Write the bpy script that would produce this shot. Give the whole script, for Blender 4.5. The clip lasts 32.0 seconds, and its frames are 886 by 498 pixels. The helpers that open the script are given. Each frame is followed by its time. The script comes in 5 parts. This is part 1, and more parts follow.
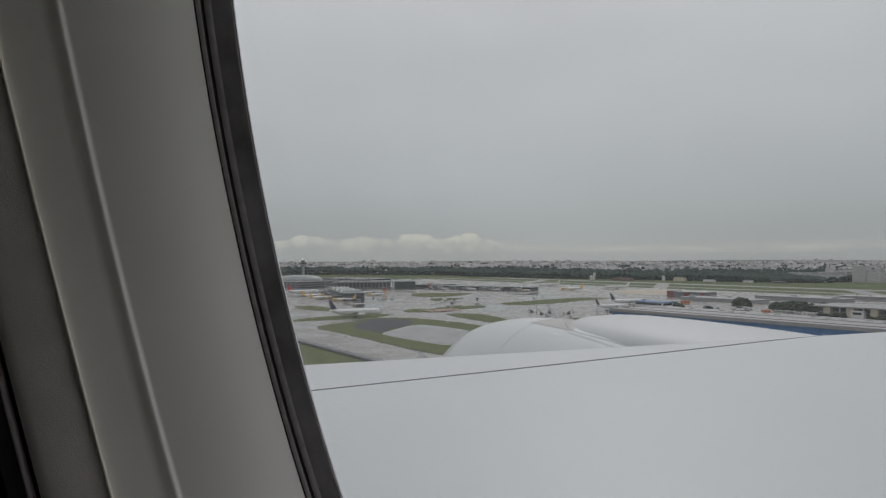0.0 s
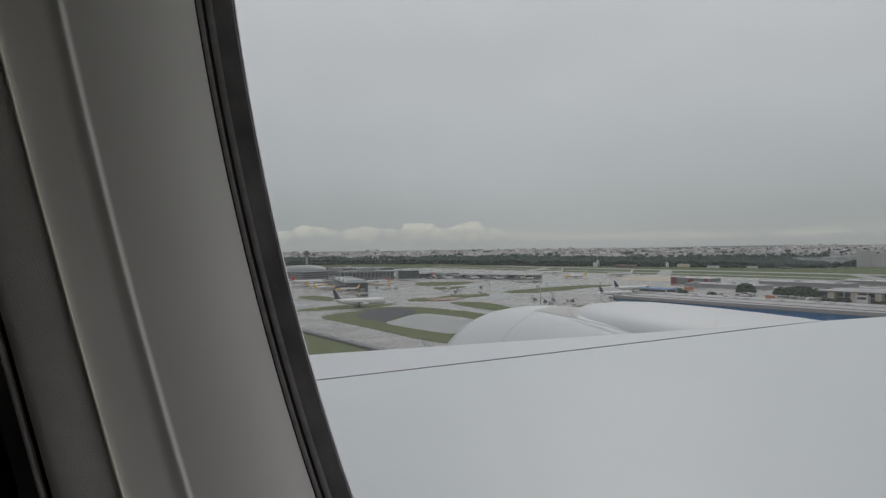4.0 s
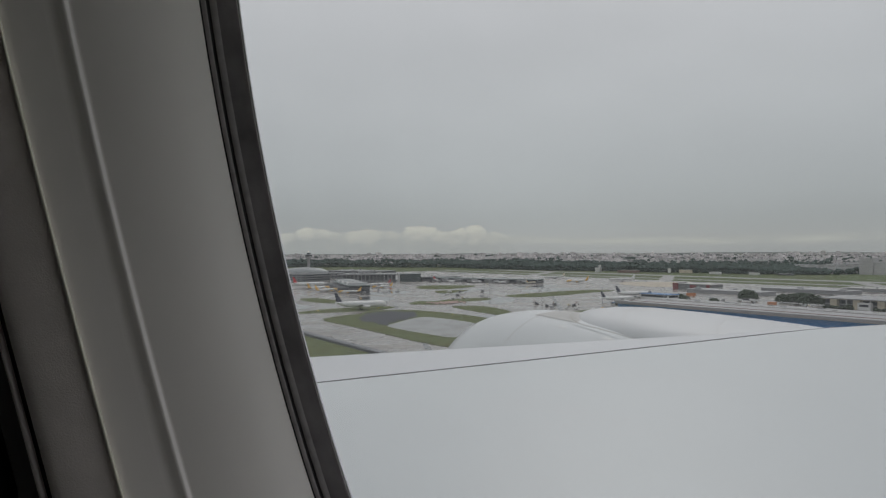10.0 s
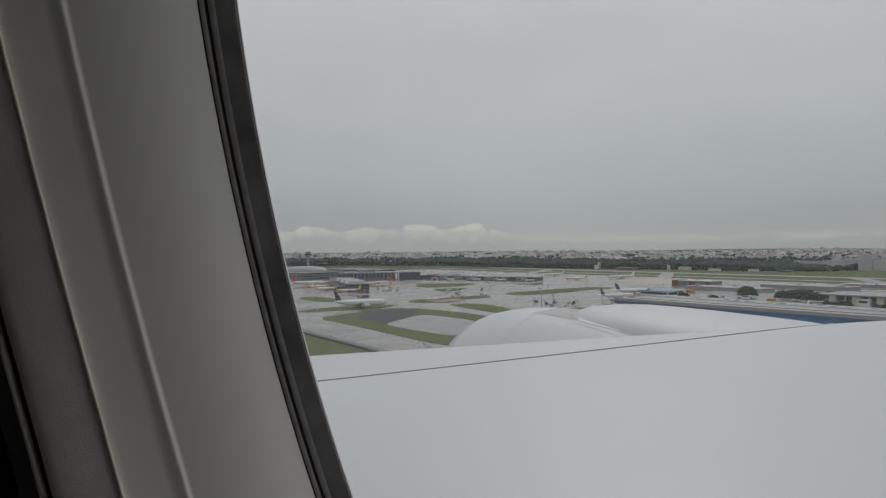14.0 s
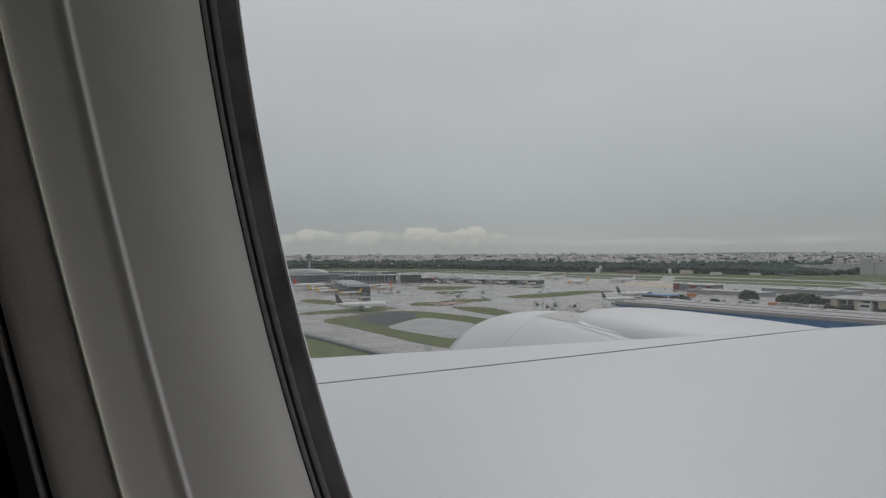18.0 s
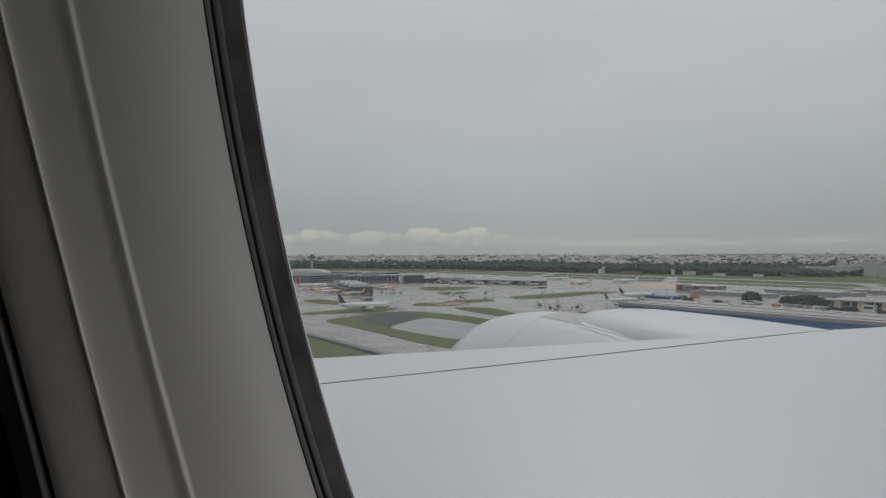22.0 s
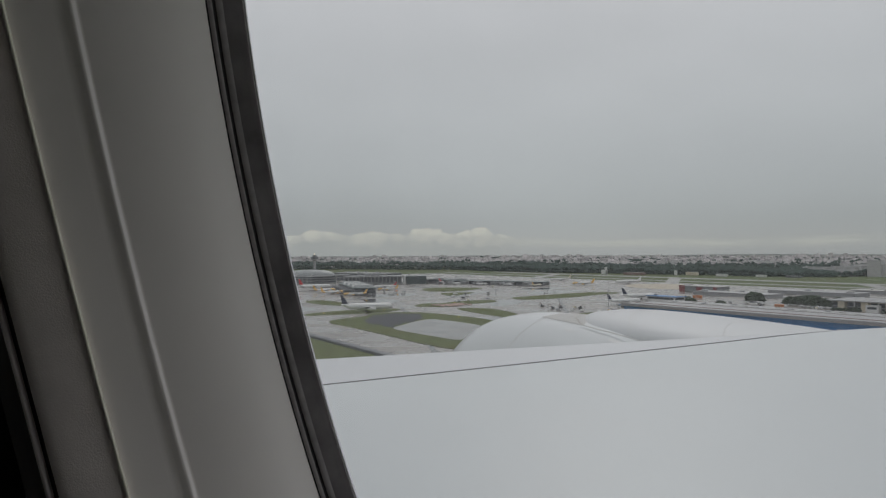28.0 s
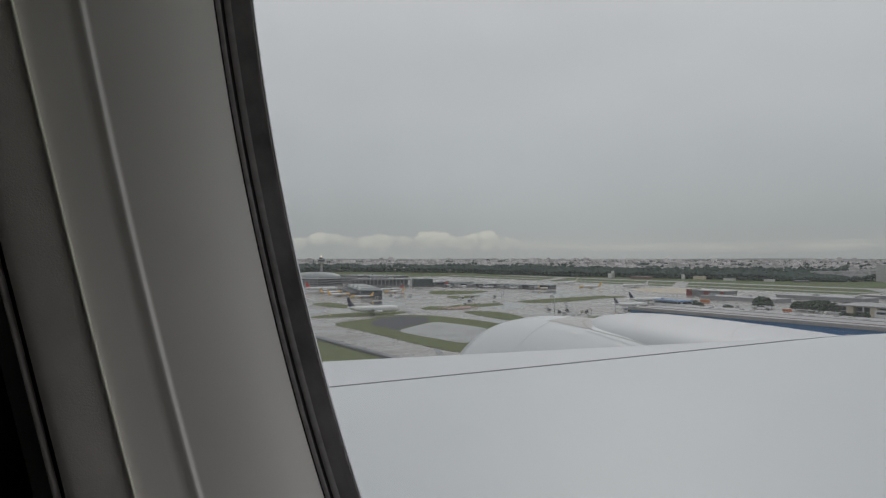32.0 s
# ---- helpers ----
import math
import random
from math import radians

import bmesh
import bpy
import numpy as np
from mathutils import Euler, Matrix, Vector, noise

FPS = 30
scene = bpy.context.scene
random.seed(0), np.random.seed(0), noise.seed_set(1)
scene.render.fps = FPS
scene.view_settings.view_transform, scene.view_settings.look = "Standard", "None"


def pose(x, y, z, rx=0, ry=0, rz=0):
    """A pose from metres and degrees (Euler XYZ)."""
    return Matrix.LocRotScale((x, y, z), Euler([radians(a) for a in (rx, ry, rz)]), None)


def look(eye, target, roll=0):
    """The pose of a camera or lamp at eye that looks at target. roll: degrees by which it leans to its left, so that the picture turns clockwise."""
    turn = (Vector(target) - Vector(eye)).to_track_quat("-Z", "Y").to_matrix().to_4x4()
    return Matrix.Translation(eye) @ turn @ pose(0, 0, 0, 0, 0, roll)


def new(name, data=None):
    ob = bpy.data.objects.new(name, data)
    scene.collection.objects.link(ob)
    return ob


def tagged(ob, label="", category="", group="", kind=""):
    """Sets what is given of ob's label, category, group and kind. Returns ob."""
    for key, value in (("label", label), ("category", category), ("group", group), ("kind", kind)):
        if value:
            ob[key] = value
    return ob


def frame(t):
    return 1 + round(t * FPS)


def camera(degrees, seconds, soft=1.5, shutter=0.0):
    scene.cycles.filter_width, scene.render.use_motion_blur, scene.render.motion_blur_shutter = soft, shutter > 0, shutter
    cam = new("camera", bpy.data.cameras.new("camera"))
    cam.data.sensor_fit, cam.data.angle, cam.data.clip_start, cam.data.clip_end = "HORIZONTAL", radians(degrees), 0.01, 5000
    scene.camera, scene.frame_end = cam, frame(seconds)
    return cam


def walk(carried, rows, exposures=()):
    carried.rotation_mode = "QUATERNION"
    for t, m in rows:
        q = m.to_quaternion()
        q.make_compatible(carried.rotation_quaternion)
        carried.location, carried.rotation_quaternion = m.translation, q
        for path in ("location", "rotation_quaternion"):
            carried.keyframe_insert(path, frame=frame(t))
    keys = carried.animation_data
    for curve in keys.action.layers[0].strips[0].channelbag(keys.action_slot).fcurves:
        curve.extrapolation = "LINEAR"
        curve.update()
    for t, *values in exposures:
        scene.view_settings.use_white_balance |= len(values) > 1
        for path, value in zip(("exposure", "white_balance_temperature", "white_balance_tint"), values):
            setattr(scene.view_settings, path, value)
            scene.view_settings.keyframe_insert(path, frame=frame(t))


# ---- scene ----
# ---- camera: a phone held close to a cabin window, looking ahead past the wing ----
# The world stands with +Y along the aircraft's heading, +X to its right; the eye is 80 m over the airfield.
EYE = Vector((0.0, 0.0, 80.0))
YAW, PITCH, LEAN = -33.0, 0.28, 0.35
cam = camera(66.0, 32.0, soft=1.3)
# seconds, and how far the hand turned the phone: yaw, pitch, lean in degrees
TURNS = [
    (0.0, -0.52, 0.56, -0.14),
    (0.5, -0.59, 0.18, 0.07),
    (1.0, -0.58, -0.13, 0.26),
    (1.5, -0.52, -0.30, 0.37),
    (2.0, -0.45, -0.41, 0.36),
    (2.5, -0.38, -0.48, 0.42),
    (3.0, -0.33, -0.51, 0.55),
    (3.5, -0.29, -0.45, 0.55),
    (5.5, -0.23, -0.21, 0.01),
    (6.0, -0.23, -0.23, 0.13),
    (6.5, -0.23, -0.24, 0.16),
    (7.0, -0.23, -0.24, 0.16),
    (7.5, -0.24, -0.24, 0.12),
    (8.0, -0.23, -0.20, 0.01),
    (8.5, -0.22, -0.14, -0.07),
    (9.0, -0.17, -0.08, -0.11),
    (9.5, -0.11, -0.05, -0.13),
    (10.0, -0.08, -0.08, -0.09),
    (10.5, -0.06, -0.12, 0.01),
    (11.0, -0.06, -0.16, 0.10),
    (11.5, -0.10, -0.17, 0.16),
    (12.0, -0.13, -0.16, 0.18),
    (12.5, -0.15, -0.14, 0.19),
    (13.0, -0.15, -0.17, 0.18),
    (13.5, -0.14, -0.23, 0.18),
    (14.0, -0.14, -0.24, 0.18),
    (14.5, -0.16, -0.24, 0.17),
    (16.5, -0.09, -0.14, -0.00),
    (17.0, -0.08, -0.07, -0.01),
    (17.5, -0.06, -0.02, -0.01),
    (18.0, -0.04, 0.00, 0.01),
    (18.5, -0.02, 0.00, 0.01),
    (19.0, 0.01, 0.00, 0.01),
    (19.5, 0.04, 0.00, 0.01),
    (20.0, 0.06, 0.00, 0.01),
    (20.5, 0.07, 0.00, 0.01),
    (21.0, 0.11, 0.01, -0.03),
    (21.5, 0.16, 0.03, -0.11),
    (22.0, 0.19, 0.04, -0.14),
    (22.5, 0.18, 0.03, -0.10),
    (23.0, 0.18, 0.01, -0.02),
    (23.5, 0.18, 0.00, 0.01),
    (24.0, 0.20, -0.02, -0.04),
    (24.5, 0.23, -0.07, -0.10),
    (25.0, 0.26, -0.05, -0.12),
    (25.5, 0.29, 0.03, -0.15),
    (27.5, 0.36, 0.07, 0.04),
    (28.0, 0.40, 0.11, -0.07),
    (28.5, 0.42, 0.14, -0.09),
    (29.0, 0.50, 0.19, -0.15),
    (29.5, 0.61, 0.26, -0.29),
    (30.0, 0.69, 0.31, -0.37),
    (30.5, 0.76, 0.34, -0.32),
    (31.0, 0.83, 0.35, -0.31),
    (31.5, 0.90, 0.36, -0.34),
    (32.0, 0.95, 0.36, -0.32),
]
PATH = [(t, pose(EYE.x, EYE.y, EYE.z, 90 + PITCH + p, LEAN + r, YAW + y)) for t, y, p, r in TURNS]
walk(cam, PATH)

# ---- sky and light: a bright overcast after rain ----
world = bpy.data.worlds.new("overcast_sky")
scene.world = world
world.use_nodes = True
wt = world.node_tree
wt.nodes.clear()


def wnode(kind, **values):
    n = wt.nodes.new(kind)
    for key, value in values.items():
        n.inputs[key].default_value = value
    return n


def wmath(op, a, b=None, clamp=False):
    n = wt.nodes.new("ShaderNodeMath")
    n.operation, n.use_clamp = op, clamp
    for i, v in enumerate((a, b)):
        if v is None:
            continue
        if isinstance(v, (int, float)):
            n.inputs[i].default_value = v
        else:
            wt.links.new(v, n.inputs[i])
    return n.outputs[0]


def wmix(fac, a, b):
    n = wt.nodes.new("ShaderNodeMix")
    n.data_type = "RGBA"
    for i, v in ((0, fac), (6, a), (7, b)):
        if isinstance(v, (int, float, tuple)):
            n.inputs[i].default_value = v
        else:
            wt.links.new(v, n.inputs[i])
    return n.outputs[2]


SUN_UP, SUN_ROUND = 42.0, 46.0
sky = wt.nodes.new("ShaderNodeTexSky")
sky.sky_type, sky.sun_disc = "NISHITA", False
sky.sun_elevation, sky.sun_rotation = radians(SUN_UP), radians(SUN_ROUND)
coord = wt.nodes.new("ShaderNodeTexCoord")
split = wt.nodes.new("ShaderNodeSeparateXYZ")
wt.links.new(coord.outputs["Generated"], split.inputs[0])
height = split.outputs[2]
ramp = wt.nodes.new("ShaderNodeValToRGB")
wt.links.new(height, ramp.inputs[0])
band = ramp.color_ramp
for i, (place, col) in enumerate((
        (0.0, (0.300, 0.322, 0.325, 1)), (0.014, (0.322, 0.343, 0.344, 1)), (0.045, (0.318, 0.342, 0.348, 1)),
        (0.11, (0.392, 0.414, 0.422, 1)), (0.2, (0.465, 0.482, 0.492, 1)), (0.36, (0.53, 0.538, 0.552, 1)),
        (1.0, (0.64, 0.64, 0.65, 1)))):
    el = band.elements[i] if i < 2 else band.elements.new(place)
    el.position, el.color = place, (col[0] * 0.992, col[1], col[2] * 1.008, 1)
# broad, soft unevenness of the cloud deck
deck = wnode("ShaderNodeTexNoise", Scale=2.2, Detail=4.0, Roughness=0.5)
stretch = wt.nodes.new("ShaderNodeMapping")
stretch.inputs["Scale"].default_value = (1.0, 1.0, 2.6)
wt.links.new(coord.outputs["Generated"], stretch.inputs[0])
wt.links.new(stretch.outputs[0], deck.inputs["Vector"])
uneven = wmath("ADD", wmath("MULTIPLY", wmath("SUBTRACT", deck.outputs[0], 0.5), 0.34), 1.0)
grey = wt.nodes.new("ShaderNodeMix")
grey.data_type, grey.blend_type = "RGBA", "MULTIPLY"
grey.inputs[0].default_value = 1.0
wt.links.new(ramp.outputs[0], grey.inputs[6])
wt.links.new(uneven, grey.inputs[7])
# low cumulus along the far horizon: rounded heads on a long bank, and thin cream streaks beyond it
puff = wnode("ShaderNodeTexNoise", Scale=46.0, Detail=6.0, Roughness=0.55)
wt.links.new(coord.outputs["Generated"], puff.inputs["Vector"])
swell = wnode("ShaderNodeTexNoise", Scale=9.0, Detail=1.0)
wt.links.new(coord.outputs["Generated"], swell.inputs["Vector"])


def heads(scale):
    """Round billows: 1 in the middle of a head, falling off towards its rim."""
    n = wnode("ShaderNodeTexVoronoi", Scale=scale)
    bent = wt.nodes.new("ShaderNodeVectorMath")
    bent.operation = "MULTIPLY_ADD"
    bent.inputs[1].default_value = (0.02, 0.02, 0.01)
    wt.links.new(puff.outputs["Color"], bent.inputs[0])
    wt.links.new(coord.outputs["Generated"], bent.inputs[2])
    wt.links.new(bent.outputs[0], n.inputs["Vector"])
    d = n.outputs["Distance"]
    return wmath("SUBTRACT", 1.0, wmath("MULTIPLY", wmath("MULTIPLY", d, d), 1.5))


side = wt.nodes.new("ShaderNodeVectorMath")
side.operation = "DOT_PRODUCT"
side.inputs[1].default_value = (math.sin(radians(25)), math.cos(radians(25)), 0)
wt.links.new(coord.outputs["Generated"], side.inputs[0])
near_bank = wmath("MULTIPLY", wmath("SUBTRACT", side.outputs["Value"], 0.9665), 70.0, True)
big_heads, small_heads, tufts = heads(21.0), heads(48.0), heads(110.0)
top = wmath("ADD", wmath("MULTIPLY", big_heads, 0.0085), wmath("MULTIPLY", small_heads, 0.0050))
top = wmath("ADD", top, wmath("MULTIPLY", tufts, 0.0022))
top = wmath("ADD", top, wmath("MULTIPLY", wmath("SUBTRACT", swell.outputs[0], 0.5), 0.030))
top = wmath("ADD", wmath("MULTIPLY", top, wmath("ADD", wmath("MULTIPLY", near_bank, 0.85), 0.15)), wmath("ADD", wmath("MULTIPLY", near_bank, 0.0150), 0.009))
cover = wmath("MULTIPLY", wmath("SUBTRACT", top, height), 520.0, True)
cover = wmath("MULTIPLY", cover, wmath("ADD", wmath("MULTIPLY", near_bank, 0.86), 0.14))
shade = wmath("SUBTRACT", wmath("MULTIPLY", height, 44.0), 0.34, True)
shade = wmath("ADD", shade, wmath("MULTIPLY", wmath("SUBTRACT", puff.outputs[0], 0.5), 0.5))
shade = wmath("ADD", shade, wmath("MULTIPLY", wmath("ADD", wmath("SUBTRACT", small_heads, 0.72), wmath("MULTIPLY", wmath("SUBTRACT", tufts, 0.72), 0.5)), 0.5), True)
cloud = wmix(shade, (0.305, 0.330, 0.330, 1), (0.472, 0.475, 0.437, 1))
long_dir = wt.nodes.new("ShaderNodeMapping")
long_dir.inputs["Scale"].default_value = (1.0, 1.0, 9.0)
wt.links.new(coord.outputs["Generated"], long_dir.inputs[0])
wisp = wnode("ShaderNodeTexNoise", Scale=11.0, Detail=5.0, Roughness=0.55)
wt.links.new(long_dir.outputs[0], wisp.inputs["Vector"])
off_middle = wmath("ABSOLUTE", wmath("SUBTRACT", height, wmath("ADD", wmath("MULTIPLY", swell.outputs[0], 0.012), 0.009)))
streak = wmath("SUBTRACT", 1.0, wmath("MULTIPLY", off_middle, 120.0), True)
streak = wmath("MULTIPLY", streak, wmath("MULTIPLY", wmath("SUBTRACT", wisp.outputs[0], 0.30), 3.4, True))
# the deck is a little brighter where the sun stands behind it
toward = wt.nodes.new("ShaderNodeVectorMath")
toward.operation = "DOT_PRODUCT"
toward.inputs[1].default_value = (math.sin(radians(SUN_ROUND)) * math.cos(radians(SUN_UP)), math.cos(radians(SUN_ROUND)) * math.cos(radians(SUN_UP)), math.sin(radians(SUN_UP)))
wt.links.new(coord.outputs["Generated"], toward.inputs[0])
glow = wmath("ADD", wmath("MULTIPLY", wmath("POWER", wmath("MAXIMUM", toward.outputs["Value"], 0.0), 9.0), 0.20), 0.94)
below_sun = wt.nodes.new("ShaderNodeVectorMath")
below_sun.operation = "DOT_PRODUCT"
below_sun.inputs[1].default_value = (math.sin(radians(SUN_ROUND - 5)), math.cos(radians(SUN_ROUND - 5)), 0)
wt.links.new(coord.outputs["Generated"], below_sun.inputs[0])
glow = wmath("ADD", glow, wmath("MULTIPLY", wmath("POWER", wmath("MAXIMUM", below_sun.outputs["Value"], 0.0), 38.0), 0.12))
lit = wt.nodes.new("ShaderNodeMix")
lit.data_type, lit.blend_type = "RGBA", "MULTIPLY"
lit.inputs[0].default_value = 1.0
wt.links.new(grey.outputs[2], lit.inputs[6])
wt.links.new(glow, lit.inputs[7])
streaked = wmix(wmath("MULTIPLY", streak, 0.62), lit.outputs[2], (0.425, 0.434, 0.402, 1))
overcast = wmix(cover, streaked, cloud)
blue = wt.nodes.new("ShaderNodeVectorMath")
blue.operation = "SCALE"
blue.inputs["Scale"].default_value = 0.09
wt.links.new(sky.outputs[0], blue.inputs[0])
whole = wmix(0.03, overcast, blue.outputs[0])
back = wt.nodes.new("ShaderNodeBackground")
back.inputs[1].default_value = 1.0
wt.links.new(whole, back.inputs[0])
outw = wt.nodes.new("ShaderNodeOutputWorld")
wt.links.new(back.outputs[0], outw.inputs[0])

sun = new("sun", bpy.data.lights.new("sun", "SUN"))
sun.data.energy, sun.data.angle, sun.data.color = 0.4, radians(25), (1.0, 0.97, 0.93)
sun.matrix_world = look((0, 0, 400), (-math.sin(radians(SUN_ROUND)) * math.cos(radians(SUN_UP)),
                                      -math.cos(radians(SUN_ROUND)) * math.cos(radians(SUN_UP)), 400 - math.sin(radians(SUN_UP))))

# ---- materials ----


def material(name, color, rough=0.6, metal=0.0, spread=0.12, grain=1.0, stains=0.0, stain_size=0.1, stain=(0.1, 0.1, 0.1),
             bump=0.0, bump_size=20.0, gloss=0.0, vary=0.0, island=False, spec=0.5, streaks=0.0):
    """A painted, plastic, stone or plant surface: colour broken up by a fine grain, larger stains and small relief."""
    m = bpy.data.materials.new(name)
    m.use_nodes = True
    t = m.node_tree
    p = t.nodes["Principled BSDF"]
    p.inputs["Roughness"].default_value, p.inputs["Metallic"].default_value = rough, metal
    p.inputs["Specular IOR Level"].default_value = spec
    pos = t.nodes.new("ShaderNodeTexCoord").outputs["Object"]

    def noise_at(scale, detail=4.0):
        n = t.nodes.new("ShaderNodeTexNoise")
        n.inputs["Scale"].default_value, n.inputs["Detail"].default_value = scale, detail
        t.links.new(pos, n.inputs["Vector"])
        return n.outputs["Fac"]

    def mix(fac, a, b):
        n = t.nodes.new("ShaderNodeMix")
        n.data_type = "RGBA"
        for i, v in ((0, fac), (6, a), (7, b)):
            if isinstance(v, (float, tuple)):
                n.inputs[i].default_value = v
            else:
                t.links.new(v, n.inputs[i])
        return n.outputs[2]

    def ranged(v, lo, hi, a=0.0, b=1.0):
        n = t.nodes.new("ShaderNodeMapRange")
        for i, x in enumerate((v, lo, hi, a, b)):
            if isinstance(x, (float, int)):
                n.inputs[i].default_value = x
            else:
                t.links.new(x, n.inputs[i])
        return n.outputs[0]

    dark = tuple(c * (1 - spread) for c in color) + (1.0,)
    light = tuple(min(1.0, c * (1 + spread)) for c in color) + (1.0,)
    col = mix(ranged(noise_at(grain), 0.3, 0.7), dark, light)
    if stains:
        col = mix(ranged(noise_at(stain_size, 6.0), 0.48, 0.72, 0.0, stains), col, tuple(stain) + (1.0,))
    if streaks:
        # long wheel and water marks along the taxiways
        longer = t.nodes.new("ShaderNodeMapping")
        longer.inputs["Scale"].default_value = (0.055, 0.0035, 1.0)
        longer.inputs["Rotation"].default_value = (0, 0, radians(4))
        t.links.new(pos, longer.inputs[0])
        n = t.nodes.new("ShaderNodeTexNoise")
        n.inputs["Scale"].default_value, n.inputs["Detail"].default_value = 1.0, 5.0
        t.links.new(longer.outputs[0], n.inputs["Vector"])
        col = mix(ranged(n.outputs["Fac"], 0.45, 0.66, 0.0, streaks), col, tuple(c * 0.45 for c in color) + (1.0,))
    if vary:
        if island:
            r = t.nodes.new("ShaderNodeNewGeometry").outputs["Random Per Island"]
        else:
            r = t.nodes.new("ShaderNodeObjectInfo").outputs["Random"]
        n = t.nodes.new("ShaderNodeHueSaturation")
        t.links.new(ranged(r, 0.0, 1.0, 1.0 - vary, 1.0 + vary), n.inputs["Value"])
        t.links.new(col, n.inputs["Color"])
        col = n.outputs[0]
    t.links.new(col, p.inputs["Base Color"])
    if gloss:
        t.links.new(ranged(noise_at(stain_size * 2.3, 5.0), 0.4, 0.62, rough, gloss), p.inputs["Roughness"])
    if bump:
        b = t.nodes.new("ShaderNodeBump")
        b.inputs["Strength"].default_value = bump
        b.inputs["Distance"].default_value = 0.3 / bump_size
        t.links.new(noise_at(bump_size, 3.0), b.inputs["Height"])
        t.links.new(b.outputs[0], p.inputs["Normal"])
    return m


M = {}


def mat(name, *a, **k):
    M[name] = material(name, *a, **k)
    return M[name]


# aircraft and cabin
mat("slat_paint", (0.625, 0.640, 0.662), 0.36, spread=0.025, grain=0.45, stains=0.12, stain_size=1.1, stain=(0.58, 0.58, 0.585), spec=0.4)
mat("wing_paint", (0.600, 0.634, 0.645), 0.38, spread=0.03, grain=0.45, stains=0.16, stain_size=1.1, stain=(0.565, 0.56, 0.56), spec=0.4)
mat("cowl_paint", (0.64, 0.665, 0.675), 0.44, spread=0.035, grain=0.6, stains=0.2, stain_size=1.2, stain=(0.47, 0.475, 0.47))
mat("fairing_paint", (0.61, 0.625, 0.64), 0.5, spread=0.03, grain=0.6, stains=0.2, stain_size=1.4, stain=(0.52, 0.515, 0.50))
mat("sealant", (0.30, 0.275, 0.235), 0.8, spread=0.35, grain=9.0)
mat("cowl_grey", (0.43, 0.425, 0.41), 0.5, spread=0.06, grain=1.2)
mat("lip_metal", (0.50, 0.50, 0.51), 0.35, 0.6, spread=0.05, grain=1.0)
mat("joint_line", (0.50, 0.49, 0.48), 0.6)
mat("sand", (0.47, 0.42, 0.34), 0.8, spread=0.1, grain=0.06)
mat("pane_glint", (0.92, 0.89, 0.93), 0.22, 0.8)
mat("seam_rubber", (0.09, 0.085, 0.085), 0.7)
mat("seal_rubber", (0.05, 0.047, 0.05), 0.45, spread=0.3, grain=40, bump=0.1, bump_size=300)
mat("seal_dark", (0.28, 0.262, 0.275), 0.36, spread=0.3, grain=60, bump=0.1, bump_size=200)
mat("seal_grey", (0.38, 0.357, 0.365), 0.36, spread=0.18, grain=200, bump=0.1, bump_size=200)
mat("reveal_plastic", (0.81, 0.765, 0.735), 0.30, spread=0.035, grain=14, stains=0.16, stain_size=22, stain=(0.69, 0.645, 0.62), bump=0.03, bump_size=900, spec=0.5)
mat("edge_plastic", (0.93, 0.90, 0.77), 0.25, spread=0.05, grain=30)
mat("sidewall_leatherette", (0.84, 0.765, 0.735), 0.5, spread=0.06, grain=60, bump=0.8, bump_size=1600)
mat("piping_vinyl", (0.80, 0.74, 0.72), 0.3, spread=0.06, grain=80, bump=0.4, bump_size=700)
mat("cabin_lining", (0.72, 0.71, 0.69), 0.7, spread=0.05, grain=6)
mat("cabin_dark", (0.105, 0.085, 0.09), 0.9, spread=0.15, grain=40, bump=0.2, bump_size=400)
# airfield
mat("grass", (0.105, 0.135, 0.060), 0.95, spread=0.18, grain=0.02, stains=0.55, stain_size=0.006, stain=(0.115, 0.115, 0.05), bump=0.5, bump_size=0.6, spec=0.15)
mat("lawn", (0.116, 0.138, 0.057), 0.95, spread=0.2, grain=0.06, stains=0.55, stain_size=0.02, stain=(0.12, 0.115, 0.045), bump=0.5, bump_size=0.8, spec=0.15)
mat("concrete", (0.242, 0.219, 0.197), 0.34, spread=0.07, grain=0.03, stains=0.5, stain_size=0.008, stain=(0.165, 0.158, 0.152), gloss=0.15, streaks=0.6)
mat("asphalt", (0.065, 0.067, 0.07), 0.4, spread=0.15, grain=0.08, stains=0.4, stain_size=0.02, stain=(0.10, 0.10, 0.10), gloss=0.16)
mat("dark_paving", (0.052, 0.057, 0.067), 0.7, spread=0.2, grain=0.05, stains=0.4, stain_size=0.03, stain=(0.10, 0.10, 0.105), spec=0.12)
mat("wet_slab", (0.15, 0.141, 0.131), 0.24, spread=0.1, grain=0.05, stains=0.4, stain_size=0.02, stain=(0.10, 0.10, 0.105), gloss=0.06)
mat("puddle", (0.13, 0.13, 0.13), 0.04, spread=0.05, grain=0.05)
mat("runway", (0.24, 0.24, 0.225), 0.5, spread=0.08, grain=0.05, stains=0.3, stain_size=0.02, stain=(0.2, 0.2, 0.2))
# pale grey that puts the haze of the far air into the hills
mat("hill_hazed", (0.47, 0.49, 0.50), 1.0, spread=0.06, grain=0.006, spec=0.0)
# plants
# the far leaves' bluish cast holds the haze of the distance
mat("leaf_far_hazy", (0.056, 0.082, 0.070), 0.95, spread=0.25, grain=0.08, vary=0.30, island=True, spec=0.1)
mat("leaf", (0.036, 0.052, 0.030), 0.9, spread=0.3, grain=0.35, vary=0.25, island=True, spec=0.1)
mat("bark", (0.12, 0.09, 0.065), 0.9, spread=0.2, grain=3.0)
